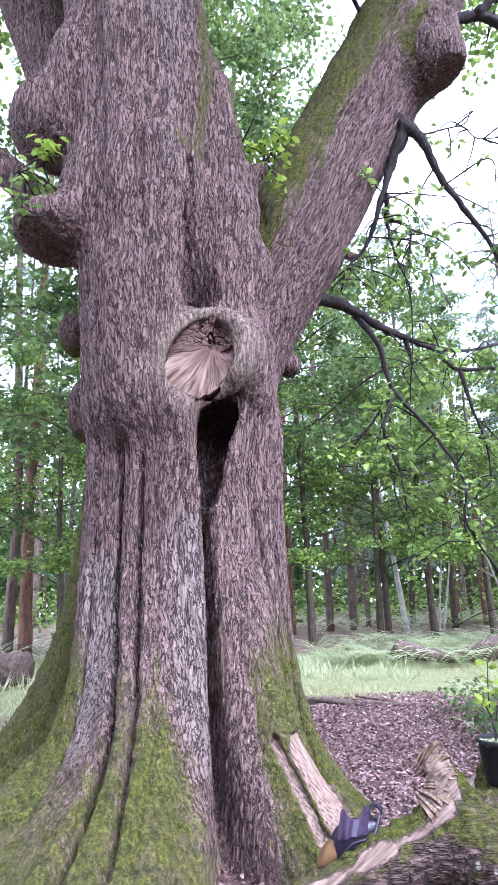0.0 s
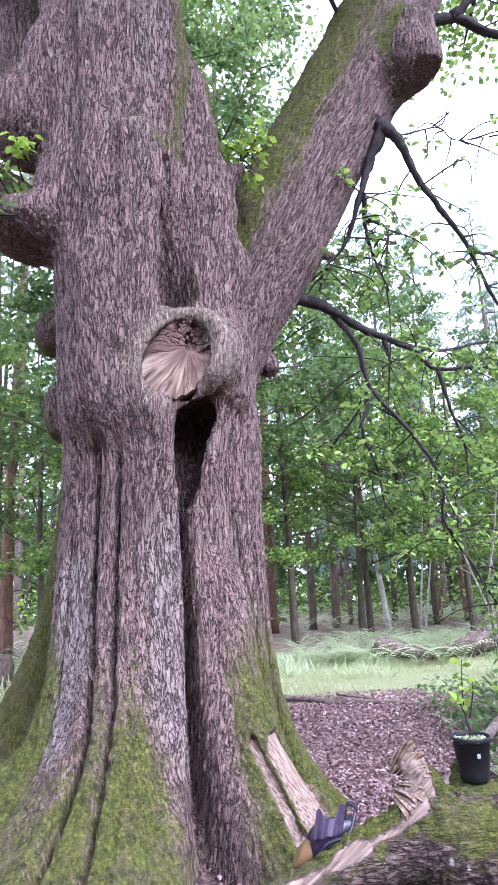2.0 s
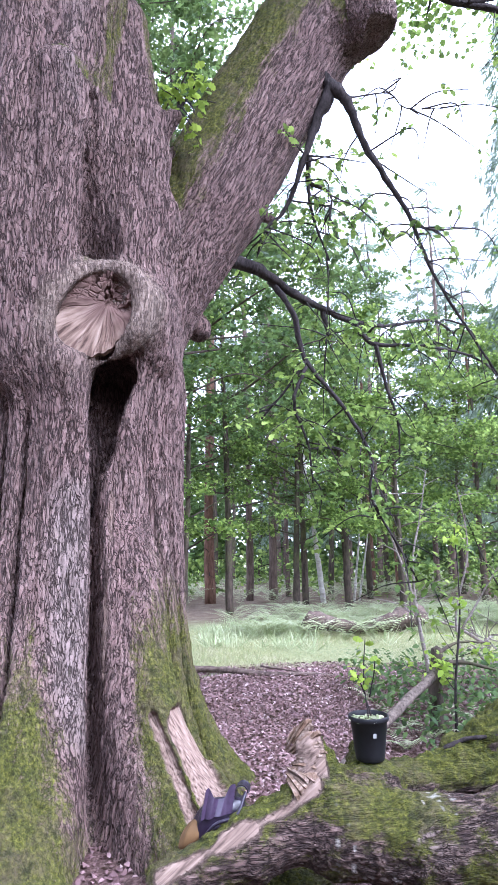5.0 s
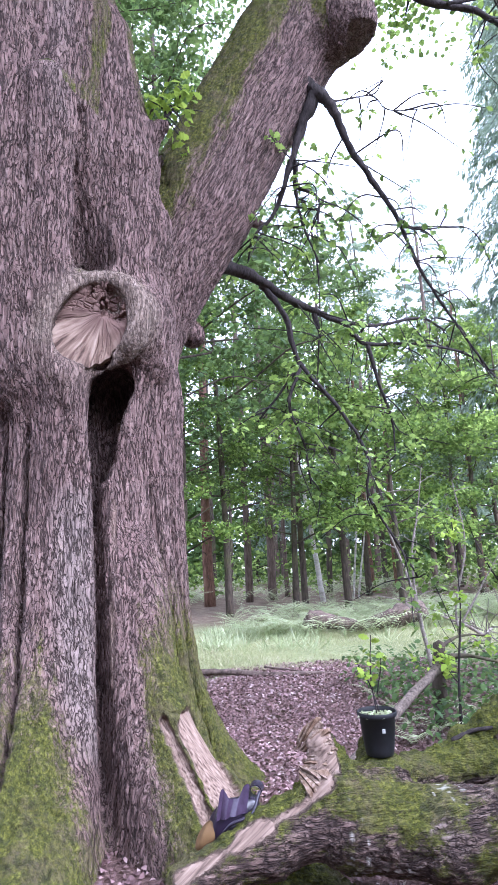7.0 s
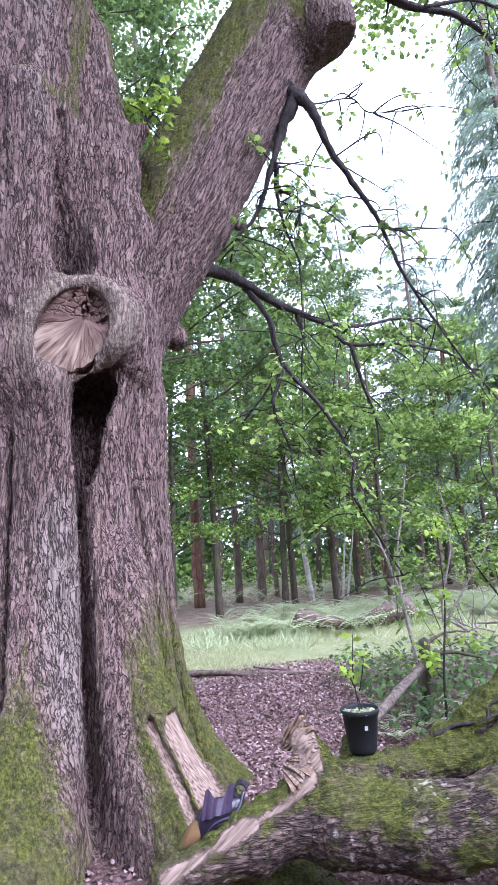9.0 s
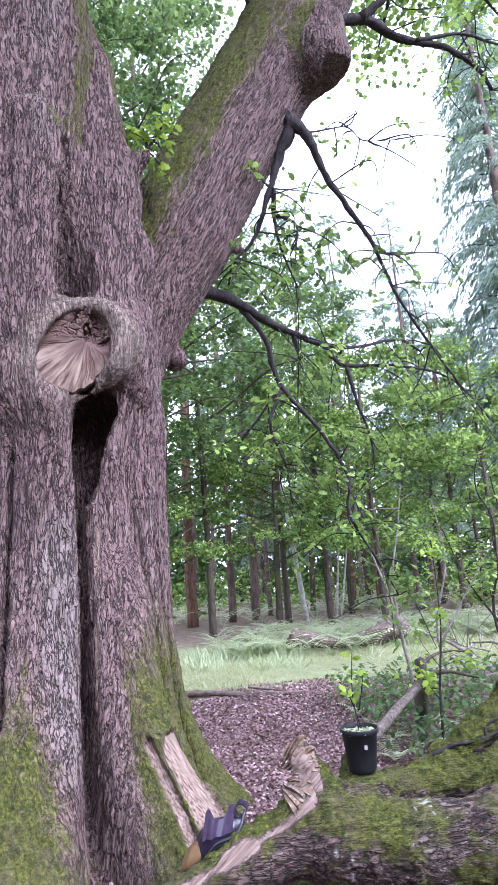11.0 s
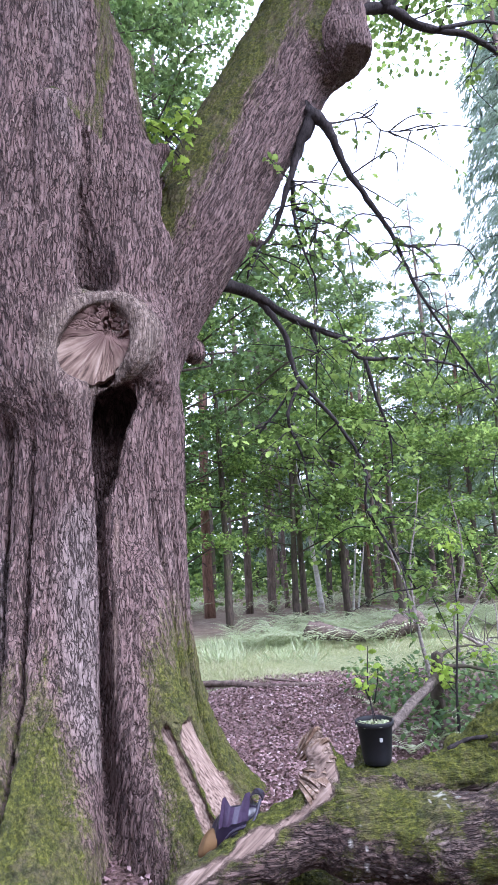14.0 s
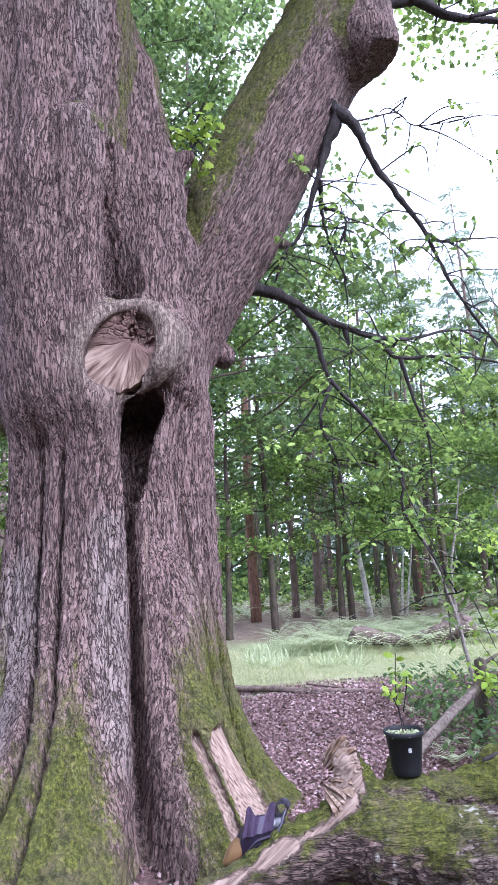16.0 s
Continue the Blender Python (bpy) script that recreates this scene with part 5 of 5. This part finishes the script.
def build_bag():
    bag = thing("leather_bag", "dark purple leather bag with straps leaning on the log", "bag", (0.48, 3.48, 0.31))
    k = Mat("purple_leather", 0.32, 0.5)
    n = k.noise(k.coords(), 18, 4)
    k.colour(k.mix(n, (0.008, 0.005, 0.011), (0.026, 0.017, 0.036)))
    k.bump(k.noise(k.coords(), 160, 3), 0.25, 0.004)
    t = Mat("tan_leather", 0.7, 0.25)
    t.colour(t.mix(t.noise(t.coords(), 20, 4), (0.09, 0.05, 0.02), (0.2, 0.115, 0.045)))

    def pouch(cx, cy, cz, rx, ry, rz, sag, tilt):
        def form(u, v):
            a, b = u * 2 * np.pi, (v - 0.5) * np.pi * 0.985
            c = np.sign(np.cos(a)) * np.abs(np.cos(a)) ** 0.7 * np.cos(b) ** 0.6
            d = np.sign(np.sin(a)) * np.abs(np.sin(a)) ** 0.7 * np.cos(b) ** 0.6
            z = np.sin(b) * (1 + sag * np.sin(a * 2 + 1) * np.cos(b))
            x = c * rx * (1 + 0.06 * np.sin(5 * a + 3 * b))
            return np.stack([cx + x + tilt * z * rz, cy + d * ry, cz + z * rz], -1)
        return form

    part("body", mesh_of("body", *sheet(pouch(0.0, 0.0, 0.1, 0.115, 0.06, 0.1, 0.15, 0.35), 56, 26, 0.004), k.m, True), k.m, bag)
    l = Mat("shiny_purple_leather", 0.22, 0.6)
    l.colour(l.mix(l.noise(l.coords(), 30, 4), (0.018, 0.011, 0.022), (0.075, 0.05, 0.088)))

    def pleats(u, v):
        w = np.abs(((u * 3) % 1.0) - 0.5) * 2
        h = 0.1 + 0.03 * np.sin(u * 7 + 1)
        return np.stack([-0.09 + 0.15 * u**1.15 + 0.025 * v, -0.06 - 0.022 * w * (0.6 + 0.4 * np.sin(u * 5)) + 0.03 * v, 0.13 + h * v + 0.02 * u - 0.012 * w * v], -1)

    part("flap", mesh_of("flap", *sheet(pleats, 40, 8, 0.004), l.m, False), l.m, bag, "folded glossy violet flap")

    def roll(u, v):
        a = u * 5.2
        return np.stack([0.11 + 0.034 * np.cos(a) + 0.02 * v, -0.02 + 0.07 * v, 0.22 + 0.036 * np.sin(a)], -1)

    part("collar", mesh_of("collar", *sheet(roll, 24, 6, 0.006), k.m, True), k.m, bag)
    part("base", mesh_of("base", *sheet(pouch(-0.125, 0.0, 0.05, 0.045, 0.05, 0.06, 0.1, 0.6), 40, 20, 0.004), t.m, True), t.m, bag, "tan leather end")

    def disc(u, v):
        a = u * 2 * np.pi
        return np.stack([-0.005 + 0.045 * np.cos(a) * v, -0.085 - 0.012 * (1 - v**2), 0.085 + 0.032 * np.sin(a) * v], -1)

    part("patch", mesh_of("patch", *sheet(disc, 28, 8, 0.004), l.m, True), l.m, bag)
    for n, line in enumerate(([(-0.08, -0.09, 0.06), (-0.02, -0.12, 0.13), (0.08, -0.11, 0.16), (0.13, -0.06, 0.24)], [(-0.06, -0.1, 0.08), (0.0, -0.125, 0.04), (0.07, -0.12, 0.07), (0.03, -0.12, 0.12), (-0.04, -0.1, 0.1)])):
        v, f, _ = tube(line, [0.008] * len(line), 8, 0, n)
        part("strap", tubes_mesh("strap", [(v, f)], k.m), k.m, bag)
    bk = Mat("steel_buckle", 0.25, 0.5)
    bk.b.inputs["Metallic"].default_value = 1.0
    bk.colour((0.8, 0.8, 0.82))
    bm = bmesh.new()
    bmesh.ops.create_cube(bm, size=1)
    bmesh.ops.scale(bm, vec=(0.026, 0.006, 0.012), verts=bm.verts)
    bmesh.ops.bevel(bm, geom=bm.edges[:], offset=0.002, segments=2)
    bmesh.ops.rotate(bm, matrix=Matrix.Rotation(-0.6, 3, "Y"), verts=bm.verts)
    bmesh.ops.translate(bm, vec=(-0.075, -0.105, 0.075), verts=bm.verts)
    part("buckle", bm, bk.m, bag, "small bright metal buckle")


build_bag()


# ---- the wood around ----
def trunk_line(h, lean, rng, n=6):
    s = np.linspace(0, 1, n)
    a = rng.uniform(0, 6.3)
    bend = np.cumsum(rng.normal(0, 0.012, (n, 2)), 0) * h * 0.35
    return np.stack([np.cos(a) * lean * s * h + bend[:, 0] - bend[0, 0], np.sin(a) * lean * s * h + bend[:, 1] - bend[0, 1], s * h - 0.1], 1)


def conifer(name, label, category, h, r, crown_from, n_branch, mat, seed, needles=900, droop=0.5, reach=2.2, dead=14, spray=1.3):
    """A straight forest conifer: trunk, dead lower twigs, whorled drooping boughs."""
    g = np.random.default_rng(seed)
    tree = thing(name, label, category)
    v, f, line = tube(trunk_line(h, 0.01, g), 0.8 * r * np.array([1.2, 0.95, 0.85, 0.7, 0.45, 0.12]), 12, 0.03, seed)
    part("trunk", tubes_mesh("trunk", [(v, f)], mat), mat, tree)
    if dead:
        for _ in range(dead):
            z = g.uniform(1.0, crown_from)
            o = line[np.argmin(np.abs(line[:, 2] - z))]
            a, ln = g.uniform(0, 6.3), g.uniform(0.5, 1.6)
            d = np.array((np.cos(a), np.sin(a), g.uniform(-0.35, 0.2))) * ln
            v, f, _ = tube([o, o + d * 0.5 + g.normal(0, 0.06, 3), o + d], [0.018, 0.012, 0.004], 4, 0.1, seed)
            part("dead_branch", tubes_mesh("dead_branch", [(v, f)], TWIG), TWIG, tree)
    cs, ds = [], []
    for n in range(n_branch):
        s = (n + g.uniform(0, 1)) / n_branch
        z = crown_from + (h - crown_from) * s
        o = line[np.argmin(np.abs(line[:, 2] - z))].copy()
        o[2] = z
        a = n * 2.4 + g.normal(0, 0.3)
        ln = reach * (1 - 0.8 * s) * g.uniform(0.75, 1.15)
        d = np.array((np.cos(a), np.sin(a), 0))
        pts = [o, o + d * ln * 0.5 + (0, 0, 0.05 * ln), o + d * ln - np.array((0, 0, droop * 0.5 * ln))]
        v, f, path = tube(pts, [0.03, 0.018, 0.006], 4, 0.05, seed + n)
        part("bough", tubes_mesh("bough", [(v, f)], TWIG), TWIG, tree)
        m = max(6, int(needles / n_branch * (1.3 - s)))
        t = g.uniform(0.15, 1, m)
        q = path[(t * (len(path) - 1)).astype(int)]
        side = np.array((-d[1], d[0], 0))
        spread = g.normal(0, 0.2, m) * ln * (1.1 - 0.6 * t)
        q = q + side * spread[:, None] + g.normal(0, 0.06, (m, 3))
        q[:, 2] -= np.abs(spread) * droop * 0.8
        cs.append(q)
        ds.append(d * 0.5 + side * np.sign(spread)[:, None] * 0.7 + np.stack([np.zeros(m)] * 2 + [-droop * g.uniform(0.3, 1.6, m)], 1))
    c, d = np.vstack(cs), np.vstack(ds)
    o = np.array([(0, 0), (0.1, 0.35), (0.0, 1.0), (-0.1, 0.35)])
    v, f = leaves(c, g.uniform(0.12, 0.36, len(c)) * spray, g, o, 0.3, 0, d, 0.1)
    part("needles", mesh_of("needles", v, f, NEEDLE), NEEDLE, tree, "drooping grey-green needle sprays")
    return tree


def broadleaf(name, label, h, r, crown_from, reach, n_limb, n_leaf, leaf, mat, leaf_mat, seed, flat=0.6, lean=0.03):
    """A broad-leaved tree: trunk, limbs, twigs, and sprays of single leaves."""
    g = np.random.default_rng(seed)
    tree = thing(name, label, "tree")
    v, f, line = tube(trunk_line(h, lean, g), r * np.array([1.2, 0.95, 0.8, 0.6, 0.4, 0.12]), 10, 0.04, seed)
    part("trunk", tubes_mesh("trunk", [(v, f)], mat), mat, tree)
    sprays = []
    for n in range(n_limb):
        s = (n + g.uniform(0, 1)) / n_limb
        z = crown_from + (h * 0.97 - crown_from) * s
        o = line[np.argmin(np.abs(line[:, 2] - z))].copy()
        a = n * 2.4 + g.normal(0, 0.4)
        ln = reach * (1 - 0.55 * s) * g.uniform(0.6, 1.2)
        d = np.array((np.cos(a), np.sin(a), g.uniform(0.05, 0.55)))
        pts = [o, o + d * ln * 0.4 + g.normal(0, 0.08, 3), o + d * ln * 0.75 + g.normal(0, 0.15, 3), o + d * ln - np.array((0, 0, 0.12 * ln))]
        v, f, path = tube(pts, np.array([0.3, 0.2, 0.12, 0.04]) * r * (1.1 - 0.6 * s), 5, 0.08, seed + n)
        pieces = [(v, f)]
        for _ in range(7):
            b = path[g.integers(len(path) // 3, len(path))]
            w = d * 0.5 + g.normal(0, 0.6, 3) * (1, 1, 0.35)
            e = b + w * ln * g.uniform(0.2, 0.45)
            v, f, p2 = tube([b, (b + e) / 2 + g.normal(0, 0.05, 3), e], np.array([0.06, 0.04, 0.015]) * r, 4, 0.05, seed)
            pieces.append((v, f))
            sprays.append(p2[4:])
        part("limb", tubes_mesh("limb", pieces, mat), mat, tree)
    t = np.vstack(sprays)
    m = n_leaf // 6
    heart = t[g.integers(0, len(t), m)] + g.normal(0, 0.16, (m, 3)) * (1, 1, 0.4)
    c = np.repeat(heart, 6, 0) + g.normal(0, 0.12, (m * 6, 3)) * (1, 1, 0.5)
    v, f = leaves(c, leaf * g.uniform(0.7, 1.35, len(c)), g, DIAMOND * (1.3, 1), flat * 0.65)
    part("crown", mesh_of("crown", v, f, leaf_mat), leaf_mat, tree, "loose crown of small green leaves")
    return tree


def stand(tree, x, y, turn=0.0, size=1.0, lean=0.0):
    z = float(ground_height(np.array([x]), np.array([y]))[0])
    tree.matrix_basis = pose(x, y, z, 0, lean, turn) @ Matrix.Diagonal((size, size, size, 1))
    return tree


def again(tree, x, y, turn, size=1.0, lean=0.0):
    z = float(ground_height(np.array([x]), np.array([y]))[0])
    tree_2 = copy_thing(tree, pose(x, y, z, 0, lean, turn))
    tree_2.matrix_basis = pose(x, y, z, 0, lean, turn) @ Matrix.Diagonal((size, size, size, 1))
    return tree_2


PINES = "tall pines behind the clearing"
red = stand(conifer("pine_tree", "tall straight pine with reddish-brown bark", "pine", 19, 0.22, 13, 14, RED, 201, 2600, 0.35, 2.0, 14, 1.0), 1.55, 23.2)
grey = stand(conifer("pine_tree", "tall straight pine with grey-brown bark", "pine", 20, 0.165, 13.5, 14, PINE, 202, 2600, 0.4, 2.0, 14, 1.0), 3.15, 24.4, 40)
slim = stand(conifer("pine_tree", "slender dark pine in the wood", "pine", 17, 0.12, 11.5, 12, DARK, 203, 2200, 0.4, 1.5, 14, 1.0), 3.55, 36, 80)
for t in (red, grey, slim):
    tagged(t, group=PINES)
for x, y, turn, size in ((8.4, 25.5, 100, 0.66), (9.1, 24.5, 10, 0.5), (12.5, 24, 60, 0.7), (-6.5, 19.0, 30, 1.0)):
    again(red, x, y, turn, size)
for x, y, turn, size in ((4.15, 25, 200, 1.15), (4.5, 27.5, 90, 0.8), (5.0, 26.5, 10, 0.7), (-3.2, 28, 33, 1.1), (-10.5, 32, 66, 1.3), (-7.2, 19.5, 140, 1.1), (14, 30, 5, 1.1), (6.2, 36, 50, 1.0), (0.2, 33, 120, 1.1), (11.2, 33, 160, 1.0)):
    again(grey, x, y, turn, size)
for x, y, turn, size in ((7.2, 28, 15, 1.2), (2.2, 30, 120, 1.0), (5.6, 40, 33, 1.1), (10.2, 29, 280, 1.2), (1.0, 41, 99, 1.1), (-2.0, 38, 130, 1.2), (-7.4, 26, 44, 1.1),
                         (-4.2, 20, 12, 1.0), (-8.2, 22, 70, 1.0), (-12, 38, 25, 1.2), (-9.3, 17, 95, 0.9), (13.2, 38, 17, 1.2), (16, 35, 61, 1.1)):
    again(slim, x, y, turn, size)

birch = stand(broadleaf("birch_tree", "white-barked birch with a thin leafy crown", 9, 0.065, 4.6, 1.6, 9, 900, 0.09, BIRCH, OAK_LEAF, 301), 5.35, 21.6, 0, 1.3, -3)
again(birch, 6.5, 21.9, 140, 0.62, -5)
again(birch, 6.75, 22.1, 200, 0.55, -8)

SPRUCE = "spruces beside the clearing"
spruce = stand(conifer("spruce_tree", "tall spruce with drooping grey-green boughs", "spruce", 24, 0.25, 4.0, 60, PINE, 401, 32000, 0.9, 3.4, 10, 1.0), 12.1, 17.0, 0)
tagged(spruce, group=SPRUCE)
again(spruce, 12.9, 18.8, 120, 1.05)
again(spruce, 15.6, 16.0, 210, 0.9)
again(spruce, 16.5, 21.0, 300, 1.0)
again(spruce, 12.2, 28.0, 40, 0.62)
again(spruce, 15.0, 31.0, 80, 0.72)
again(spruce, 9.8, 34.0, 150, 0.72)
again(spruce, 6.8, 37.0, 250, 0.7)

LEAFY = "leafy trees round the clearing"
lime = stand(broadleaf("woodland_tree", "young broad-leaved tree with bright green leaves", 8.5, 0.09, 1.7, 2.6, 22, 7500, 0.11, DARK, OAK_LEAF, 501), 3.7, 18.0)
deep = stand(broadleaf("woodland_tree", "taller broad-leaved tree with deep green leaves", 13, 0.1, 3.0, 3.2, 26, 12000, 0.1, DARK, DEEP_LEAF, 502), 1.8, 18.0)
for t in (lime, deep):
    tagged(t, group=LEAFY)
for x, y, turn, size in ((6.3, 16.5, 70, 0.95), (8.2, 13.8, 200, 0.8), (0.5, 17.0, 310, 0.95), (9.6, 18.5, 30, 1.0), (5.4, 18.6, 100, 1.15), (-4.6, 16, 150, 1.0), (-7.0, 13, 240, 0.9)):
    again(lime, x, y, turn, size)
for x, y, turn, size in ((4.6, 21, 90, 1.0), (-0.6, 17.5, 50, 1.6), (-0.1, 15.5, 200, 1.5), (-0.9, 13.0, 120, 1.35), (-2.0, 12.0, 240, 1.25), (7.6, 23.5, 20, 1.05), (12, 25, 160, 0.95), (-3.0, 19, 260, 1.15), (-7.5, 18, 300, 1.05), (-1.0, 21, 10, 1.4), (15, 27, 45, 1.0)):
    again(deep, x, y, turn, size)

# thin saplings and shrubs near the brushwood
def sapling(label, lines, n_leaf, leaf, leaf_mat, seed, bark=TWIG):
    g = np.random.default_rng(seed)
    o = np.array(lines[0][0][0], float)
    ob = thing("sapling", label, "sapling", o, "saplings by the brushwood")
    tips = []
    for n, (line, r) in enumerate(lines):
        v, f, path = tube(np.array(line) - o, np.geomspace(r, r * 0.3, len(line)), 7, 0.1, seed + n)
        part("stem", tubes_mesh("stem", [(v, f)], bark), bark, ob)
        for _ in range(9):
            b = path[g.integers(len(path) // 4, len(path))]
            d = g.normal(0, 1, 3) * (1, 1, 0.3) + (0, 0, 0.35)
            e = b + d / np.linalg.norm(d) * g.uniform(0.2, 0.6)
            v, f, p2 = tube([b, (b + e) / 2 + g.normal(0, 0.02, 3), e], [r * 0.3, r * 0.2, 0.002], 4, 0.05, seed)
            part("twig", tubes_mesh("twig", [(v, f)], bark), bark, ob)
            tips.append(p2[3:])
    t = np.vstack(tips)
    c = t[g.integers(0, len(t), n_leaf)] + g.normal(0, 0.04, (n_leaf, 3))
    part("leaves", mesh_of("leaves", *leaves(c, leaf * g.uniform(0.7, 1.3, n_leaf), g, ROUND_LEAF, 0.65), leaf_mat), leaf_mat, ob)


sapling("thin sapling with yellow-green leaves beside the brushwood", [([(2.84, 6.0, 0.0), (2.87, 6.0, 0.5), (2.96, 6.0, 1.16), (2.96, 6.0, 1.95)], 0.016)], 190, 0.075, YELLOW_LEAF, 601)
sapling("crooked grey sapling with few leaves", [([(3.1, 7.0, 0.0), (2.97, 7.0, 0.7), (2.88, 7.0, 1.24), (2.71, 7.0, 1.76), (2.63, 7.0, 2.03)], 0.03), ([(2.93, 7.0, 0.9), (2.91, 7.0, 1.56), (3.03, 7.0, 2.08), (3.13, 7.0, 2.6)], 0.02)], 60, 0.06, OAK_LEAF, 602, GREY_WOOD)
sapling("pale twiggy shrub with small leaves", [([(4.2, 8.6, 0.0), (4.1, 8.6, 0.8), (4.3, 8.5, 1.7), (4.2, 8.5, 2.6)], 0.025), ([(4.15, 8.6, 0.6), (4.6, 8.5, 1.3), (5.0, 8.4, 1.9)], 0.018)], 420, 0.06, OAK_LEAF, 603, GREY_WOOD)
sapling("spreading shrub with green leaves at the edge of the wood", [([(5.6, 9.5, 0.0), (5.5, 9.5, 1.0), (5.8, 9.4, 2.0), (5.7, 9.4, 3.0)], 0.03), ([(5.55, 9.5, 0.8), (6.1, 9.4, 1.5), (6.5, 9.3, 2.3)], 0.022), ([(5.55, 9.5, 0.7), (5.1, 9.5, 1.4), (4.8, 9.5, 2.2)], 0.02)], 1100, 0.075, OAK_LEAF, 604)
sapling("bare twig arching over the fallen trunk", [([(3.3, 5.0, 0.0), (3.3, 5.0, 0.7), (3.22, 5.0, 1.39), (3.08, 5.0, 1.64), (3.08, 5.0, 2.03), (2.97, 5.0, 2.29), (3.04, 5.0, 2.59), (3.31, 5.0, 2.91)], 0.012)], 60, 0.07, OAK_LEAF, 605)

# far woods: unpicked foliage all round, behind everything; behind the camera it is added
def woods(name, n, a0, a1, d0, d1, z0, z1, s0, s1, seed, mat):
    g = np.random.default_rng(seed)
    a, dist = radians(a0) + radians(a1 - a0) * g.random(n), g.uniform(d0, d1, n)
    top = z1 * (0.75 + 0.2 * np.sin(a * 23) * np.sin(a * 9 + 1) + 0.08 * np.sin(a * 61))
    z = z0 + (top - z0) * g.random(n)
    c = np.stack([np.cos(a) * dist, np.sin(a) * dist, z], 1)
    c += 0.9 * np.stack([vnoise(c * 0.7, 1), vnoise(c * 0.7, 2), vnoise(c * 0.7, 3)], 1)
    stuff(name, leaves(c, g.uniform(s0, s1, n), g, DIAMOND * (1.2, 1), 0.3), mat, "green mass of the wood, distant ahead and added unseen behind", "woods")


woods("far_woods", 60000, 28, 152, 40, 60, 0.0, 19, 0.32, 0.75, 77, DEEP_LEAF)
woods("far_understorey", 40000, 40, 150, 38, 52, 0.5, 9.5, 0.25, 0.55, 80, DEEP_LEAF)
woods("far_thicket", 14000, 35, 150, 25, 42, 0.0, 2.2, 0.12, 0.3, 79, OAK_LEAF)
# unseen leaves behind the camera, added to block low front light
woods("woods_behind", 30000, 160, 380, 9, 17, 0.0, 9, 0.35, 0.8, 78, DEEP_LEAF)
